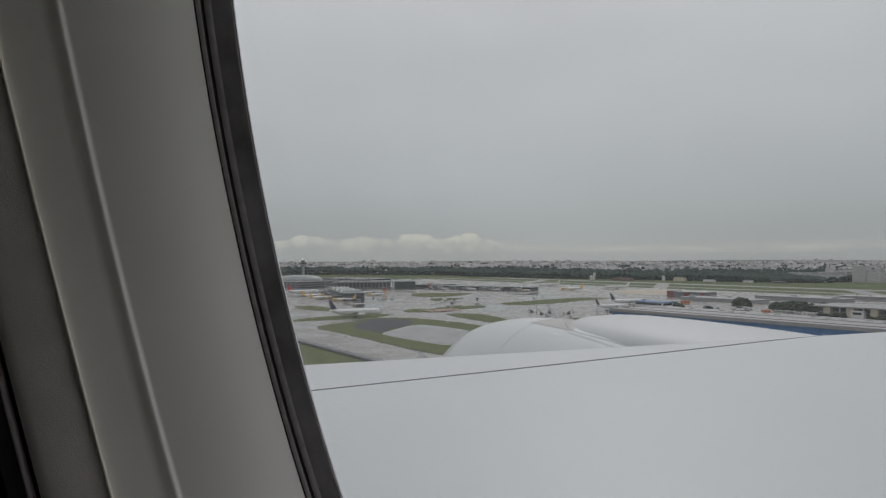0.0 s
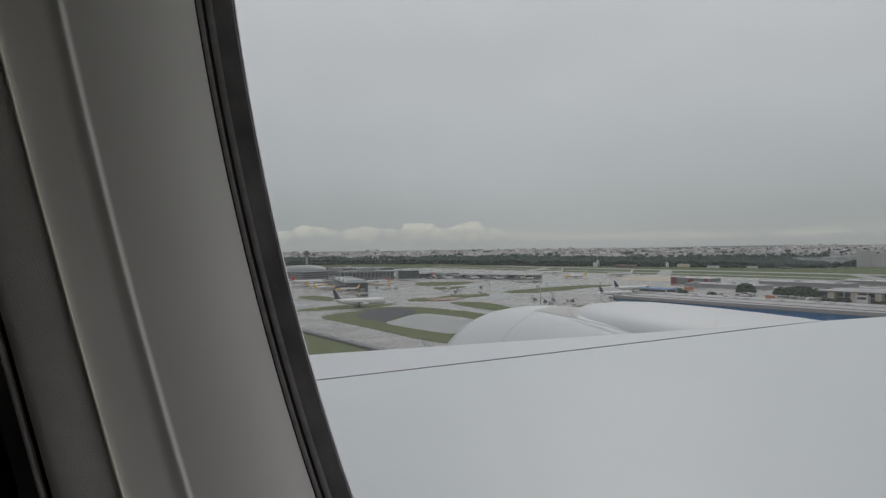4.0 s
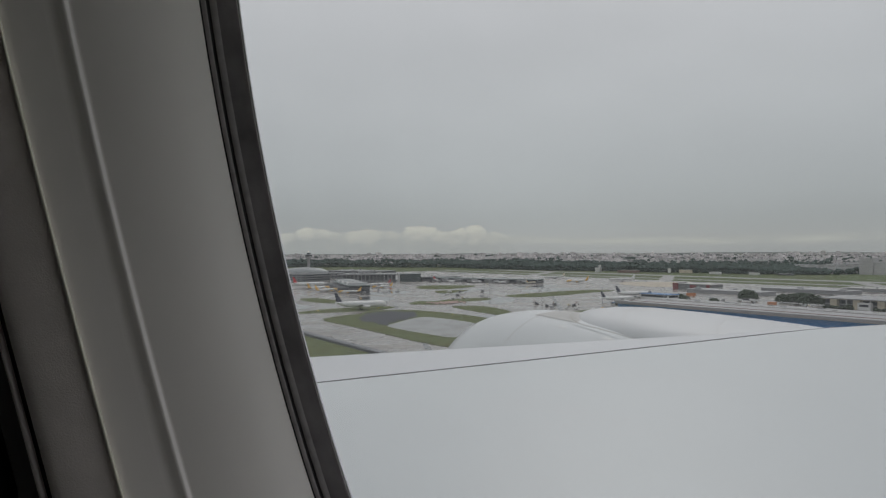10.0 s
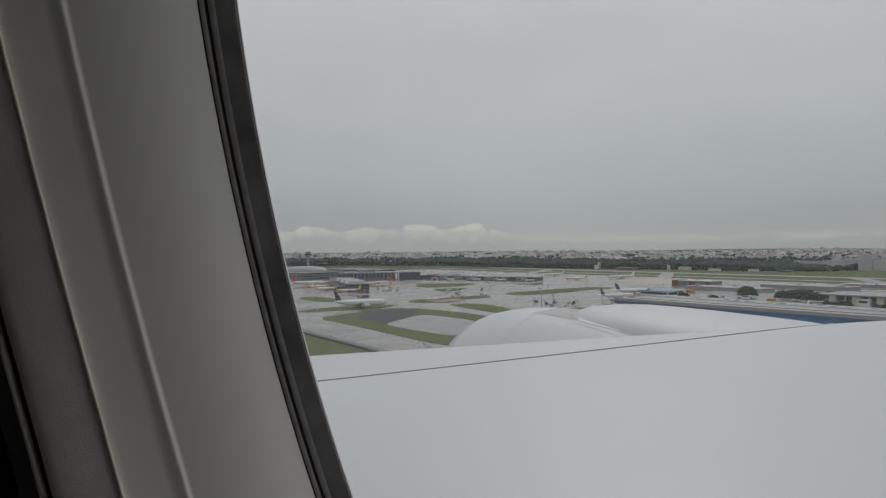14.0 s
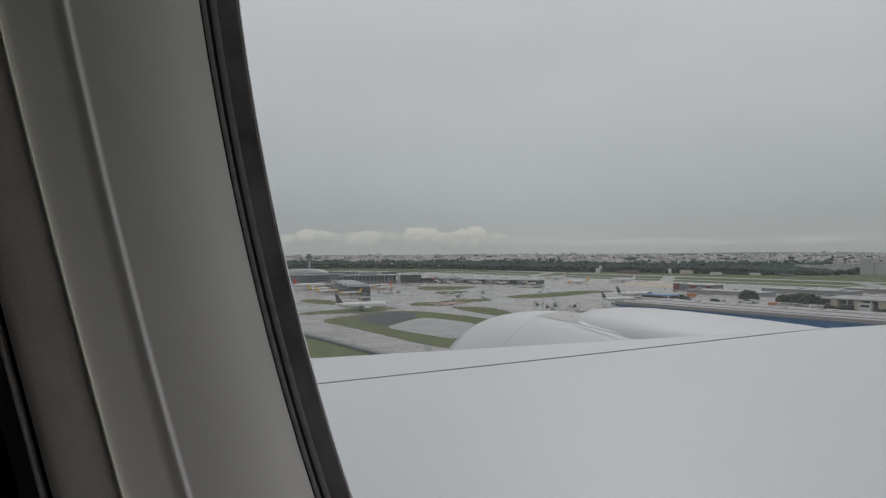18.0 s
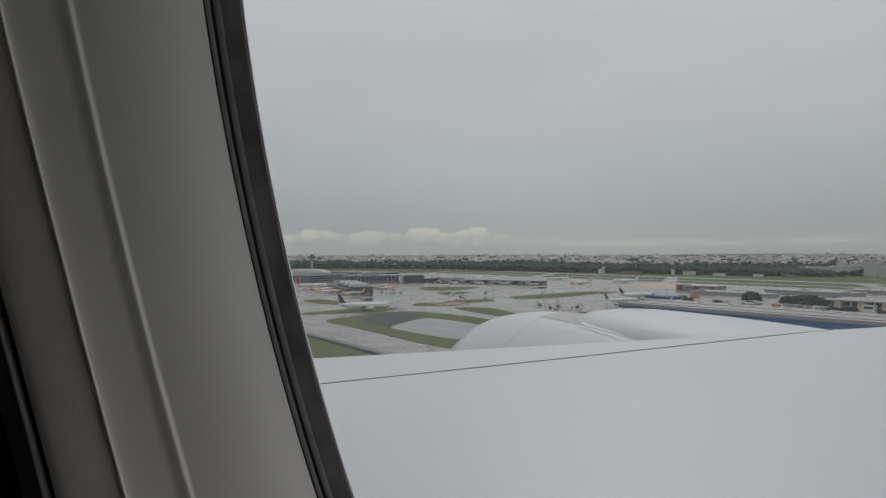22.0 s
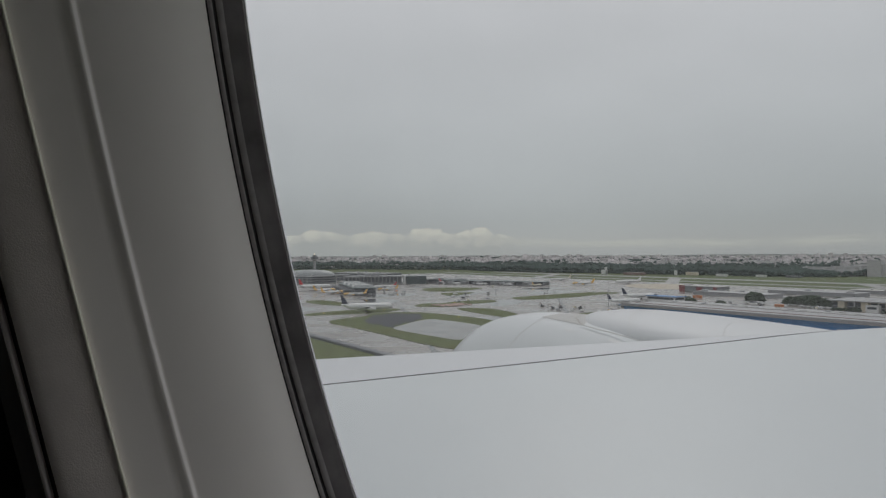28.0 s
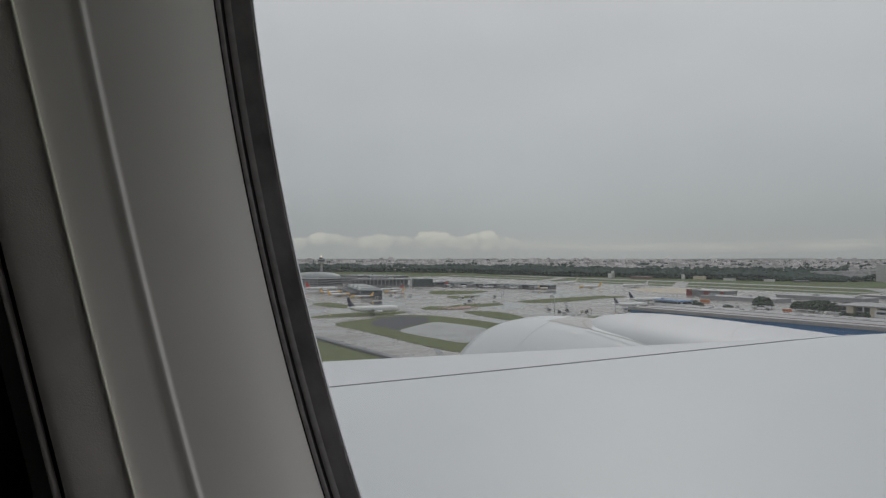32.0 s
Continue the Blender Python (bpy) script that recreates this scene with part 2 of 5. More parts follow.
# buildings
mat("city_block", (0.60, 0.57, 0.575), 0.8, spread=0.12, grain=0.03, vary=0.36, island=True)
mat("roof_grey", (0.305, 0.305, 0.315), 0.5, spread=0.07, grain=0.15, stains=0.35, stain_size=0.05, stain=(0.24, 0.24, 0.25), vary=0.1)
mat("roof_light", (0.46, 0.45, 0.435), 0.5, spread=0.06, grain=0.15, stains=0.3, stain_size=0.05, stain=(0.4, 0.39, 0.38), vary=0.08)
mat("roof_green", (0.095, 0.135, 0.13), 0.4, spread=0.1, grain=0.2, stains=0.3, stain_size=0.06, stain=(0.07, 0.09, 0.09))
mat("roof_brown", (0.27, 0.215, 0.195), 0.7, spread=0.08, grain=0.2, stains=0.3, stain_size=0.06, stain=(0.2, 0.165, 0.15))
mat("wall_grey", (0.33, 0.34, 0.35), 0.6, spread=0.06, grain=0.3, stains=0.3, stain_size=0.08, stain=(0.25, 0.25, 0.26), vary=0.1)
mat("wall_terminal", (0.21, 0.215, 0.22), 0.5, spread=0.1, grain=0.2, stains=0.3, stain_size=0.05, stain=(0.15, 0.155, 0.16))
mat("roof_terminal", (0.29, 0.295, 0.30), 0.5, spread=0.1, grain=0.1, stains=0.4, stain_size=0.04, stain=(0.2, 0.2, 0.21))
mat("wall_dark", (0.085, 0.09, 0.10), 0.4, spread=0.12, grain=0.3)
mat("wall_glass_green", (0.055, 0.085, 0.085), 0.25, spread=0.15, grain=0.3)
mat("wall_maroon", (0.22, 0.055, 0.055), 0.6, spread=0.12, grain=0.3)
mat("wall_cream", (0.62, 0.55, 0.42), 0.65, spread=0.05, grain=0.3, stains=0.25, stain_size=0.1, stain=(0.46, 0.40, 0.31))
mat("wall_white", (0.68, 0.68, 0.67), 0.6, spread=0.05, grain=0.3, stains=0.25, stain_size=0.1, stain=(0.5, 0.5, 0.5))
mat("wall_pale", (0.58, 0.57, 0.575), 0.65, spread=0.06, grain=0.2, stains=0.3, stain_size=0.06, stain=(0.42, 0.42, 0.43), vary=0.15)
mat("wall_brown", (0.20, 0.125, 0.10), 0.6, spread=0.1, grain=0.3)
mat("wall_blue", (0.05, 0.20, 0.46), 0.45, spread=0.12, grain=0.4, stains=0.25, stain_size=0.1, stain=(0.05, 0.08, 0.15))
mat("roof_blue", (0.03, 0.17, 0.42), 0.45, spread=0.1, grain=0.4)
mat("band_glass", (0.035, 0.042, 0.05), 0.12, spread=0.2, grain=0.4)
mat("dome_glass", (0.31, 0.33, 0.33), 0.3, spread=0.06, grain=0.1)
mat("tower_concrete", (0.33, 0.33, 0.33), 0.7, spread=0.06, grain=0.2)
mat("blast_panel", (0.30, 0.31, 0.33), 0.5, spread=0.08, grain=0.2)
# vehicles and parked aircraft
mat("air_white", (0.78, 0.78, 0.77), 0.32, spread=0.04, grain=0.3)
mat("carpet", (0.16, 0.155, 0.16), 0.95, spread=0.2, grain=60)
mat("air_grey", (0.45, 0.46, 0.48), 0.4, spread=0.05, grain=0.3)
mat("air_yellow", (0.80, 0.48, 0.06), 0.35, spread=0.06, grain=0.3)
mat("air_amber", (0.78, 0.47, 0.12), 0.35, spread=0.06, grain=0.3)
mat("air_red", (0.55, 0.03, 0.035), 0.35, spread=0.08, grain=0.3)
mat("air_navy", (0.02, 0.025, 0.055), 0.35, spread=0.2, grain=0.3)
mat("air_blue", (0.05, 0.12, 0.36), 0.35, spread=0.1, grain=0.3)
mat("air_cream", (0.70, 0.64, 0.50), 0.35, spread=0.05, grain=0.3)
mat("tyre", (0.02, 0.02, 0.02), 0.85, spread=0.2, grain=2.0)
mat("orange_box", (0.52, 0.21, 0.09), 0.6, spread=0.1, grain=0.6)
mat("sign_yellow", (0.80, 0.58, 0.03), 0.5, spread=0.05, grain=1.0)
mat("rubble_pink", (0.46, 0.33, 0.29), 0.9, spread=0.25, grain=0.8, vary=0.3, island=True)
mat("galvanised", (0.42, 0.43, 0.44), 0.45, 0.4, spread=0.1, grain=2.0)

pane_mat = bpy.data.materials.new("window_acrylic")
pane_mat.use_nodes = True
pt = pane_mat.node_tree
pt.nodes.clear()
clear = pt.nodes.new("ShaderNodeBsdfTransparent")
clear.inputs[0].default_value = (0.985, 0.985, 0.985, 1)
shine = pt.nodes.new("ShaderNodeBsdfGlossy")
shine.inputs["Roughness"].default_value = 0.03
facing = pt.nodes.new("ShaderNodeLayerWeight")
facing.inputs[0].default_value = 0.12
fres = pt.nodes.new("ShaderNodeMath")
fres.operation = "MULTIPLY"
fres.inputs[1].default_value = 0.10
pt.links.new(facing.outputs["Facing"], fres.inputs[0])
# thin translucent veil stands in for the haze of the air outside
veil = pt.nodes.new("ShaderNodeBsdfTranslucent")
veil.inputs[0].default_value = (0.95, 0.97, 0.98, 1)
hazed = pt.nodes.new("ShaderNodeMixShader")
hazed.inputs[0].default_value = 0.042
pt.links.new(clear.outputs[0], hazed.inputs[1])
pt.links.new(veil.outputs[0], hazed.inputs[2])
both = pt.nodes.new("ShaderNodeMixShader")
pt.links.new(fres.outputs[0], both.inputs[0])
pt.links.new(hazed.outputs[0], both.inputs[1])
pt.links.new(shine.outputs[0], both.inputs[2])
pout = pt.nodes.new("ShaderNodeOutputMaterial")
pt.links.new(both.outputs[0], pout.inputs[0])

lamp_mat = bpy.data.materials.new("lamp_glow")
lamp_mat.use_nodes = True
lamp_mat.node_tree.nodes["Principled BSDF"].inputs["Emission Color"].default_value = (1.0, 0.72, 0.3, 1)
lamp_mat.node_tree.nodes["Principled BSDF"].inputs["Emission Strength"].default_value = 3.0

# ---- mesh helpers ----


def mesh_of(name, verts, faces, material_, smooth=False):
    me = bpy.data.meshes.new(name)
    me.from_pydata([tuple(v) for v in verts], [], faces)
    me.materials.append(material_)
    if smooth:
        me.shade_smooth()
    me.update()
    return me


def thing(name, label, category, at=(0, 0, 0), turn=0.0, group="", kind=""):
    ob = new(name)
    ob.empty_display_size = 0.2
    ob.matrix_world = Matrix.Translation(at) @ Matrix.Rotation(radians(turn), 4, "Z")
    return tagged(ob, label, category, group, kind)


def part(name, data, parent, label=""):
    """data: (verts, faces, material, smooth) in the thing's own axes, or a mesh."""
    me = data if isinstance(data, bpy.types.Mesh) else mesh_of(name, *data)
    ob = new(name, me)
    ob.parent = parent
    if label:
        tagged(ob, label)
    return ob


def single(name, data, label, category="", group="", kind=""):
    ob = new(name, mesh_of(name, *data))
    return tagged(ob, label, category, group, kind)


def joined(*pieces):
    verts, faces = [], []
    for v, f in pieces:
        k = len(verts)
        verts += list(v)
        faces += [tuple(i + k for i in q) for q in f]
    return verts, faces


def box(x0, x1, y0, y1, z0, z1, chamfer=0.0):
    """A box; with a chamfer its upper rim is cut."""
    c = chamfer
    rings = [(x0, x1, y0, y1, z0), (x0, x1, y0, y1, z1 - c)]
    if c:
        rings.append((x0 + c, x1 - c, y0 + c, y1 - c, z1))
    verts = []
    for a, b, d, e, z in rings:
        verts += [(a, d, z), (b, d, z), (b, e, z), (a, e, z)]
    n = len(rings)
    faces = [(3, 2, 1, 0), tuple(4 * (n - 1) + i for i in range(4))]
    for k in range(n - 1):
        for i in range(4):
            j = (i + 1) % 4
            faces.append((4 * k + i, 4 * k + j, 4 * k + 4 + j, 4 * k + 4 + i))
    return verts, faces


def loft(rings, cap=True, closed=True):
    """Skin a row of equal rings of points."""
    n = len(rings[0])
    verts = [p for r in rings for p in r]
    faces = []
    for k in range(len(rings) - 1):
        for i in range(n if closed else n - 1):
            j = (i + 1) % n
            faces.append((n * k + i, n * k + j, n * k + n + j, n * k + n + i))
    if cap and closed:
        faces.append(tuple(range(n - 1, -1, -1)))
        faces.append(tuple(n * (len(rings) - 1) + i for i in range(n)))
    return verts, faces


def tube_y(stations, n=16, squash=1.0):
    """A body round the y axis: (y, x, z, radius) rows."""
    return loft([[(x + r * math.cos(a), y, z + r * squash * math.sin(a)) for a in (2 * math.pi * i / n for i in range(n))]
                 for y, x, z, r in stations])


def tube_z(stations, n=12, x=0.0, y=0.0):
    return loft([[(x + r * math.cos(a), y + r * math.sin(a), z) for a in (2 * math.pi * i / n for i in range(n))] for z, r in stations])


def blade(root, tip, thick):
    """A wing-like blade between two chords, each (leading edge point, trailing edge point); thick along z or x."""
    rings = []
    for (le, te), t in ((root, thick[0]), (tip, thick[1])):
        le, te = Vector(le), Vector(te)
        axis = Vector(thick[2])
        rings.append([tuple(le), tuple(le.lerp(te, 0.2) + axis * t), tuple(le.lerp(te, 0.55) + axis * t * 0.8), tuple(te),
                      tuple(le.lerp(te, 0.55) - axis * t * 0.5), tuple(le.lerp(te, 0.2) - axis * t * 0.6)])
    return loft(rings)


def rounded(points, steps=5):
    """A smooth closed outline through plan points."""
    n = len(points)
    out = []
    for i in range(n):
        p0, p1, p2, p3 = (Vector(points[(i + k - 1) % n]) for k in range(4))
        for s in range(steps):
            t = s / steps
            out.append(0.5 * (2 * p1 + (p2 - p0) * t + (2 * p0 - 5 * p1 + 4 * p2 - p3) * t * t + (3 * p1 - p0 - 3 * p2 + p3) * t ** 3))
    return out


def slab(outline, z0, z1):
    n = len(outline)
    verts = [(p[0], p[1], z0) for p in outline] + [(p[0], p[1], z1) for p in outline]
    faces = [tuple(range(n, 2 * n))] + [(i, (i + 1) % n, n + (i + 1) % n, n + i) for i in range(n)]
    return verts, faces

# ---- the cabin window and the cabin round the eye ----
LEAN_IN, WIN_Y, WIN_Z, HALF_W, HALF_H, POWER = 0.2224, 0.0968, 0.0059, 0.1401, 0.2006, 2.04
WALL = 0.085


def window_ring(inboard, grow, n=96, power=POWER, half=None, mid=None):
    """One oval line round the window: how far inboard of the pane, and how far outside the clear opening."""
    a, b = half if half else (HALF_W + grow, HALF_H + grow)
    cy, cz = mid if mid else (WIN_Y, WIN_Z)
    ring = []
    for i in range(n):
        t = 2 * math.pi * (i + 0.5) / n
        c, s = math.cos(t), math.sin(t)
        y = cy + a * math.copysign(abs(c) ** (2 / power), c)
        z = cz + b * math.copysign(abs(s) ** (2 / power), s)
        ring.append((WALL - inboard - LEAN_IN * z, y, EYE.z + z))
    return ring


def window_part(name, profile, m, parent, label=""):
    v, f = loft([window_ring(e, g) for e, g in profile], cap=False)
    return part(name, (v, f, m, True), parent, label)


def square_ring(inboard):
    return window_ring(inboard, 0, power=24.0, half=(4.0, 1.15), mid=(0.0, 0.0))


window = thing("cabin_window", "oval aircraft cabin window with black seals and grey plastic reveal", "window", kind="structure")
pane = part("pane", (*loft([window_ring(-0.0008, 0.005), window_ring(-0.0022, 0.005)]), pane_mat, False), window, "clear acrylic window pane with a thin haze veil")
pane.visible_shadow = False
window_part("inner_seal", [(-0.0024, 0.010), (-0.0006, 0.003), (0.0, 0.0), (0.0008, 0.0003), (0.0020, 0.0016), (0.0034, 0.0030), (0.0046, 0.0042), (0.0053, 0.0050)],
            M["seal_dark"], window, "dark grey rubber window seal")
window_part("seal_step", [(0.0053, 0.0050), (0.0056, 0.0050), (0.0064, 0.0054), (0.0069, 0.0060), (0.0071, 0.0068)], M["seal_grey"], window, "grey rubber step of the seal")
# bright metallic ring added to draw the glint along the pane's edge
window_part("pane_edge", [(-0.0009, 0.0012), (-0.0007, -0.0008), (-0.0003, -0.0014), (0.0001, -0.0014), (0.0004, -0.0008), (0.0005, 0.0002)], M["pane_glint"], window, "thin bright ring for the glint at the pane edge")
window_part("seal_ridge", [(0.0071, 0.0068), (0.0073, 0.0075), (0.0077, 0.0080), (0.0080, 0.0078)], M["seal_rubber"], window)
window_part("seal_bead", [(0.0080, 0.0078), (0.0083, 0.0072), (0.0089, 0.0074), (0.0094, 0.0086)], M["seal_grey"], window, "grey raised bead of the seal")
window_part("outer_seal", [(0.0094, 0.0086), (0.0096, 0.0093), (0.0098, 0.0100), (0.0099, 0.0104)], M["seal_rubber"], window, "black rubber gasket")
bend = [0.011 + 0.0373 * i / 15 for i in range(16)]   # the reveal flares steadily towards the cabin
window_part("reveal", [(0.0099, 0.0104), (0.0105, 0.0072), (0.0106, 0.0066), (0.0108, 0.0063)] + [(d, 0.0050 - 0.05 * (d - 0.011) + 6.96 * (d - 0.011) ** 2 + 8.0 * max(0.0, 0.0235 - d) ** 2) for d in bend],
            M["reveal_plastic"], window, "smooth warm grey plastic window reveal")
window_part("reveal_groove", [(0.0483, 0.0128), (0.0491, 0.0132), (0.0495, 0.0131), (0.0503, 0.0126), (0.0507, 0.0126), (0.0514, 0.0132), (0.0526, 0.0147), (0.0538, 0.0158), (0.0550, 0.0164), (0.0562, 0.0168)],
            M["reveal_plastic"], window, "moulded groove round the reveal")
window_part("reveal_rim", [(0.0562, 0.0168), (0.059, 0.0179), (0.0635, 0.0198), (0.0682, 0.0219)], M["reveal_plastic"], window)
window_part("reveal_edge", [(0.0682, 0.0219), (0.0685, 0.0203), (0.0690, 0.0197), (0.0695, 0.0206), (0.0691, 0.0230)], M["edge_plastic"], window, "thin pale plastic edge")
v, f = loft([window_ring(e, g) for e, g in ((0.0690, 0.0232), (0.0735, 0.0255), (0.0795, 0.0293), (0.0848, 0.0335), (0.0878, 0.037), (0.0884, 0.041))], cap=False)
sidewall = thing("sidewall_panel", "grained grey cabin sidewall panel round the window", "wall panel", kind="structure")
part("panel_face", (v, f, M["sidewall_leatherette"], True), sidewall)
v, f = loft([window_ring(0.0884, 0.041), window_ring(0.0876, 0.045), window_ring(0.0889, 0.049), window_ring(0.0897, 0.047)], cap=False)
part("panel_joint", (v, f, M["cabin_dark"], True), sidewall, "dark joint between panels")
v, f = loft([window_ring(e, g) for e, g in ((0.0897, 0.047), (0.0902, 0.0446), (0.0911, 0.0442), (0.0919, 0.0452), (0.0922, 0.0475))], cap=False)
part("piping", (v, f, M["piping_vinyl"], True), sidewall, "thin grey piping")
# added dark ring fills the near-black corner beyond the piping
v, f = loft([window_ring(0.0922, 0.0475), window_ring(0.0948, 0.062), window_ring(0.100, 0.10), window_ring(0.104, 0.2), window_ring(0.1055, 0.5), window_ring(0.107, 0.85)], cap=False)
part("dark_trim", (v, f, M["cabin_dark"], True), sidewall, "dark ring filling the near-black corner beside the panel")
v, f = loft([window_ring(0.107, 0.85), square_ring(0.112)], cap=False)
part("outer_lining", (v, f, M["cabin_lining"], True), sidewall, "pale cabin lining")

# outer skin round the opening, and the closed cabin behind the eye
v, f = loft([window_ring(-0.0024, 0.0098), window_ring(-0.006, 0.06), window_ring(-0.008, 0.15), square_ring(-0.010), square_ring(0.16)], cap=False)
tagged(single("fuselage_skin", (v, f, M["wing_paint"], True), "white painted fuselage skin with a window opening", "fuselage", kind="structure"))
zc = EYE.z
for name, dims, m in (("floor", (-4.2, 0.42, -4.1, 4.1, zc - 1.30, zc - 1.14), "carpet"),
                      ("ceiling", (-4.2, 0.10, -4.1, 4.1, zc + 1.13, zc + 1.25), "cabin_lining"),
                      ("wall_front", (-4.05, 0.36, 3.96, 4.1, zc - 1.14, zc + 1.13), "cabin_lining"),
                      ("wall_rear", (-4.05, 0.36, -4.1, -3.96, zc - 1.14, zc + 1.13), "cabin_lining"),
                      ("wall_belly", (-4.2, 0.42, -4.1, 12.0, zc - 3.4, zc - 1.302), "wing_paint")):
    single(name, (*box(*dims), M[m], False), "plain closed cabin " + name.split("_")[-1].replace("belly", "belly fairing"), name.split("_")[0], kind="structure")
# far wall is out of view; its openings are sized to brighten the sidewall
pieces = [box(-4.2, -4.05, -4.1, 4.1, zc - 1.14, zc - 0.32), box(-4.2, -4.05, -4.1, 4.1, zc + 0.40, zc + 1.13)]
for i in range(15):
    y = -4.1 + i * 0.56
    pieces.append(box(-4.2, -4.05, y, min(4.1, y + 0.18), zc - 0.32, zc + 0.40))
single("wall_far_side", (*joined(*pieces), M["cabin_lining"], False), "unseen pale cabin wall with openings that let daylight in", "wall", kind="structure")

# the dark seat in front, of which a sliver shows beside the sidewall
seat = thing("passenger_chair", "dark fabric aircraft chair beside the cabin wall", "chair", (-0.232, 0.62, zc - 1.14))
part("backrest", (*loft([[(x, y + dy, z) for x, y in ((-0.24, 0.0), (-0.20, -0.05), (0.20, -0.05), (0.245, 0.0), (0.245, 0.08), (0.20, 0.12), (-0.20, 0.12), (-0.24, 0.08))] for z, dy in ((0.42, -0.05), (0.6, 0.0), (1.0, 0.06), (1.12, 0.07))]), M["cabin_dark"], True), seat, "dark fabric backrest")
part("headrest", (*loft([[(x * k, y * k + 0.12, z) for x, y in ((-0.17, -0.04), (0.17, -0.04), (0.19, 0.02), (0.17, 0.06), (-0.17, 0.06), (-0.19, 0.02))] for z, k in ((1.10, 1.0), (1.26, 1.0), (1.30, 0.9))]), M["cabin_dark"], True), seat)
part("cushion", (*box(-0.24, 0.24, 0.05, 0.55, 0.34, 0.48, 0.04), M["cabin_dark"], False), seat)
for x in (-0.2, 0.2):
    part("leg", (*box(x - 0.02, x + 0.02, 0.12, 0.5, 0.0, 0.34), M["galvanised"], False), seat)

# ---- the wing and the engine outside ----
SWEEP = math.tan(radians(33))
LE_X, LE_Y = 4.90, 7.55
wing = thing("aircraft_wing", "broad white swept aircraft wing with a dark slat seam", "wing")


def wing_top(w, q):
    """Height of the upper skin at span w and q metres behind the leading edge, across the sweep."""
    base = EYE.z - 1.213 + 0.0618 * (w - LE_X)
    nose = 0.0 if q >= 0.7 else -0.20 * (1 - math.sqrt(max(0.0, 1 - ((0.7 - q) / 0.7) ** 2)))
    crown = 0.035 * math.sin(min(q, 3.0) / 3.0 * math.pi / 2) - 0.028 * max(0.0, q - 3.0)
    return base + nose + crown


def wing_at(w, q, lift=0.0):
    # q runs across the leading edge; the station slides back along the heading
    back_ = q / math.cos(radians(33))
    return (w, LE_Y - (w - LE_X) * SWEEP - back_, wing_top(w, q) + lift)


stations = [0.3 + 0.45 * i for i in range(50)]
chord = [0.0, 0.01, 0.03, 0.07, 0.13, 0.22, 0.34, 0.5, 0.7, 1.0, 1.4, 1.9, 2.5, 3.2, 4.0, 5.0, 6.2, 7.5, 9.0]


def seam_q(w):
    """Where the slat ends, behind the leading edge: it narrows outboard."""
    return max(0.30, 2.10 - 0.2490 * (w - 2.73) - 0.0045 * (w - 2.73) ** 2)


def skin_rows(q_of):
    return [[wing_at(w, q_of(w, k)) for w in stations] for k in range(12)]


slat = loft(skin_rows(lambda w, k: (seam_q(w) - 0.023) * (k / 11) ** 1.9), closed=False)
part("slat", (*slat, M["slat_paint"], True), wing, "smooth white leading edge slat")
reach = lambda w: max(2.0, 9.5 - 0.25 * w)
panel = loft(skin_rows(lambda w, k: seam_q(w) + 0.023 + (reach(w) - seam_q(w)) * k / 11), closed=False)
part("wing_skin", (*panel, M["wing_paint"], True), wing, "smooth white upper wing skin")
groove = loft([[wing_at(w, seam_q(w) + d, lift) for w in stations] for d, lift in ((-0.0235, 0.0), (-0.019, -0.022), (0.019, -0.022), (0.0235, 0.0))], closed=False)
part("slat_seam", (*groove, M["seam_rubber"], True), wing, "thin dark seam behind the slat")
under = []
for k in range(12):
    row = []
    for w in stations:
        q = reach(w) * k / 11
        x, y, z = wing_at(w, q)
        row.append((x, y, wing_at(w, 0.0)[2] - 0.62 * math.sin(math.pi * min(1.0, q / reach(w) * 0.82 + 0.0)) if k else z))
    under.append(row)
part("lower_skin", (*loft(under, closed=False), M["wing_paint"], True), wing)



def wing_mark(w, y, r):
    """A flat round mark on the upper skin, r metres across its half."""
    ring = [(w + r * math.cos(a), y + r * math.sin(a)) for a in (2 * math.pi * i / 16 for i in range(16))]
    return [wing_at(p, (LE_Y - (p - LE_X) * SWEEP - q) * math.cos(radians(33)), 0.004) for p, q in ring], [tuple(range(16))]


part("fastener_mark", (*wing_mark(3.085, 5.228, 0.016), M["joint_line"], False), wing, "tiny grey fastener mark")

ENG_X, ENG_Z = 8.75, EYE.z - 3.02
cowl = [(4.2, 1.45), (5.2, 1.66), (6.4, 1.80), (7.6, 1.88), (8.6, 1.90), (9.49, 1.90)]
inlet = [(9.51, 1.90), (9.9, 1.887), (10.3, 1.857), (10.7, 1.80), (11.0, 1.742), (11.15, 1.705)]
lip = [(11.155, 1.705), (11.36, 1.64), (11.55, 1.54), (11.64, 1.43), (11.58, 1.33), (11.2, 1.27), (9.6, 1.25)]


def round_body(rows, x, z, n=96):
    return loft([[(x + r * math.cos(a), y, z + r * math.sin(a)) for a in (2 * math.pi * i / n for i in range(n))] for y, r in rows], cap=False)


def cowl_patch(corners, lift, n=14):
    """A thin panel on the nacelle between four corners given as (y, angle in degrees)."""
    rows = []
    for i in range(n):
        row = []
        for j in range(n):
            a, b = i / (n - 1), j / (n - 1)
            y, t = (Vector(corners[0]).lerp(Vector(corners[1]), a)).lerp(Vector(corners[3]).lerp(Vector(corners[2]), a), b)
            r = float(np.interp(y, [p for p, q in cowl + inlet], [q for p, q in cowl + inlet])) + lift
            row.append((ENG_X + r * math.cos(radians(t)), y, ENG_Z + r * math.sin(radians(t))))
        rows.append(row)
    return loft(rows, closed=False)


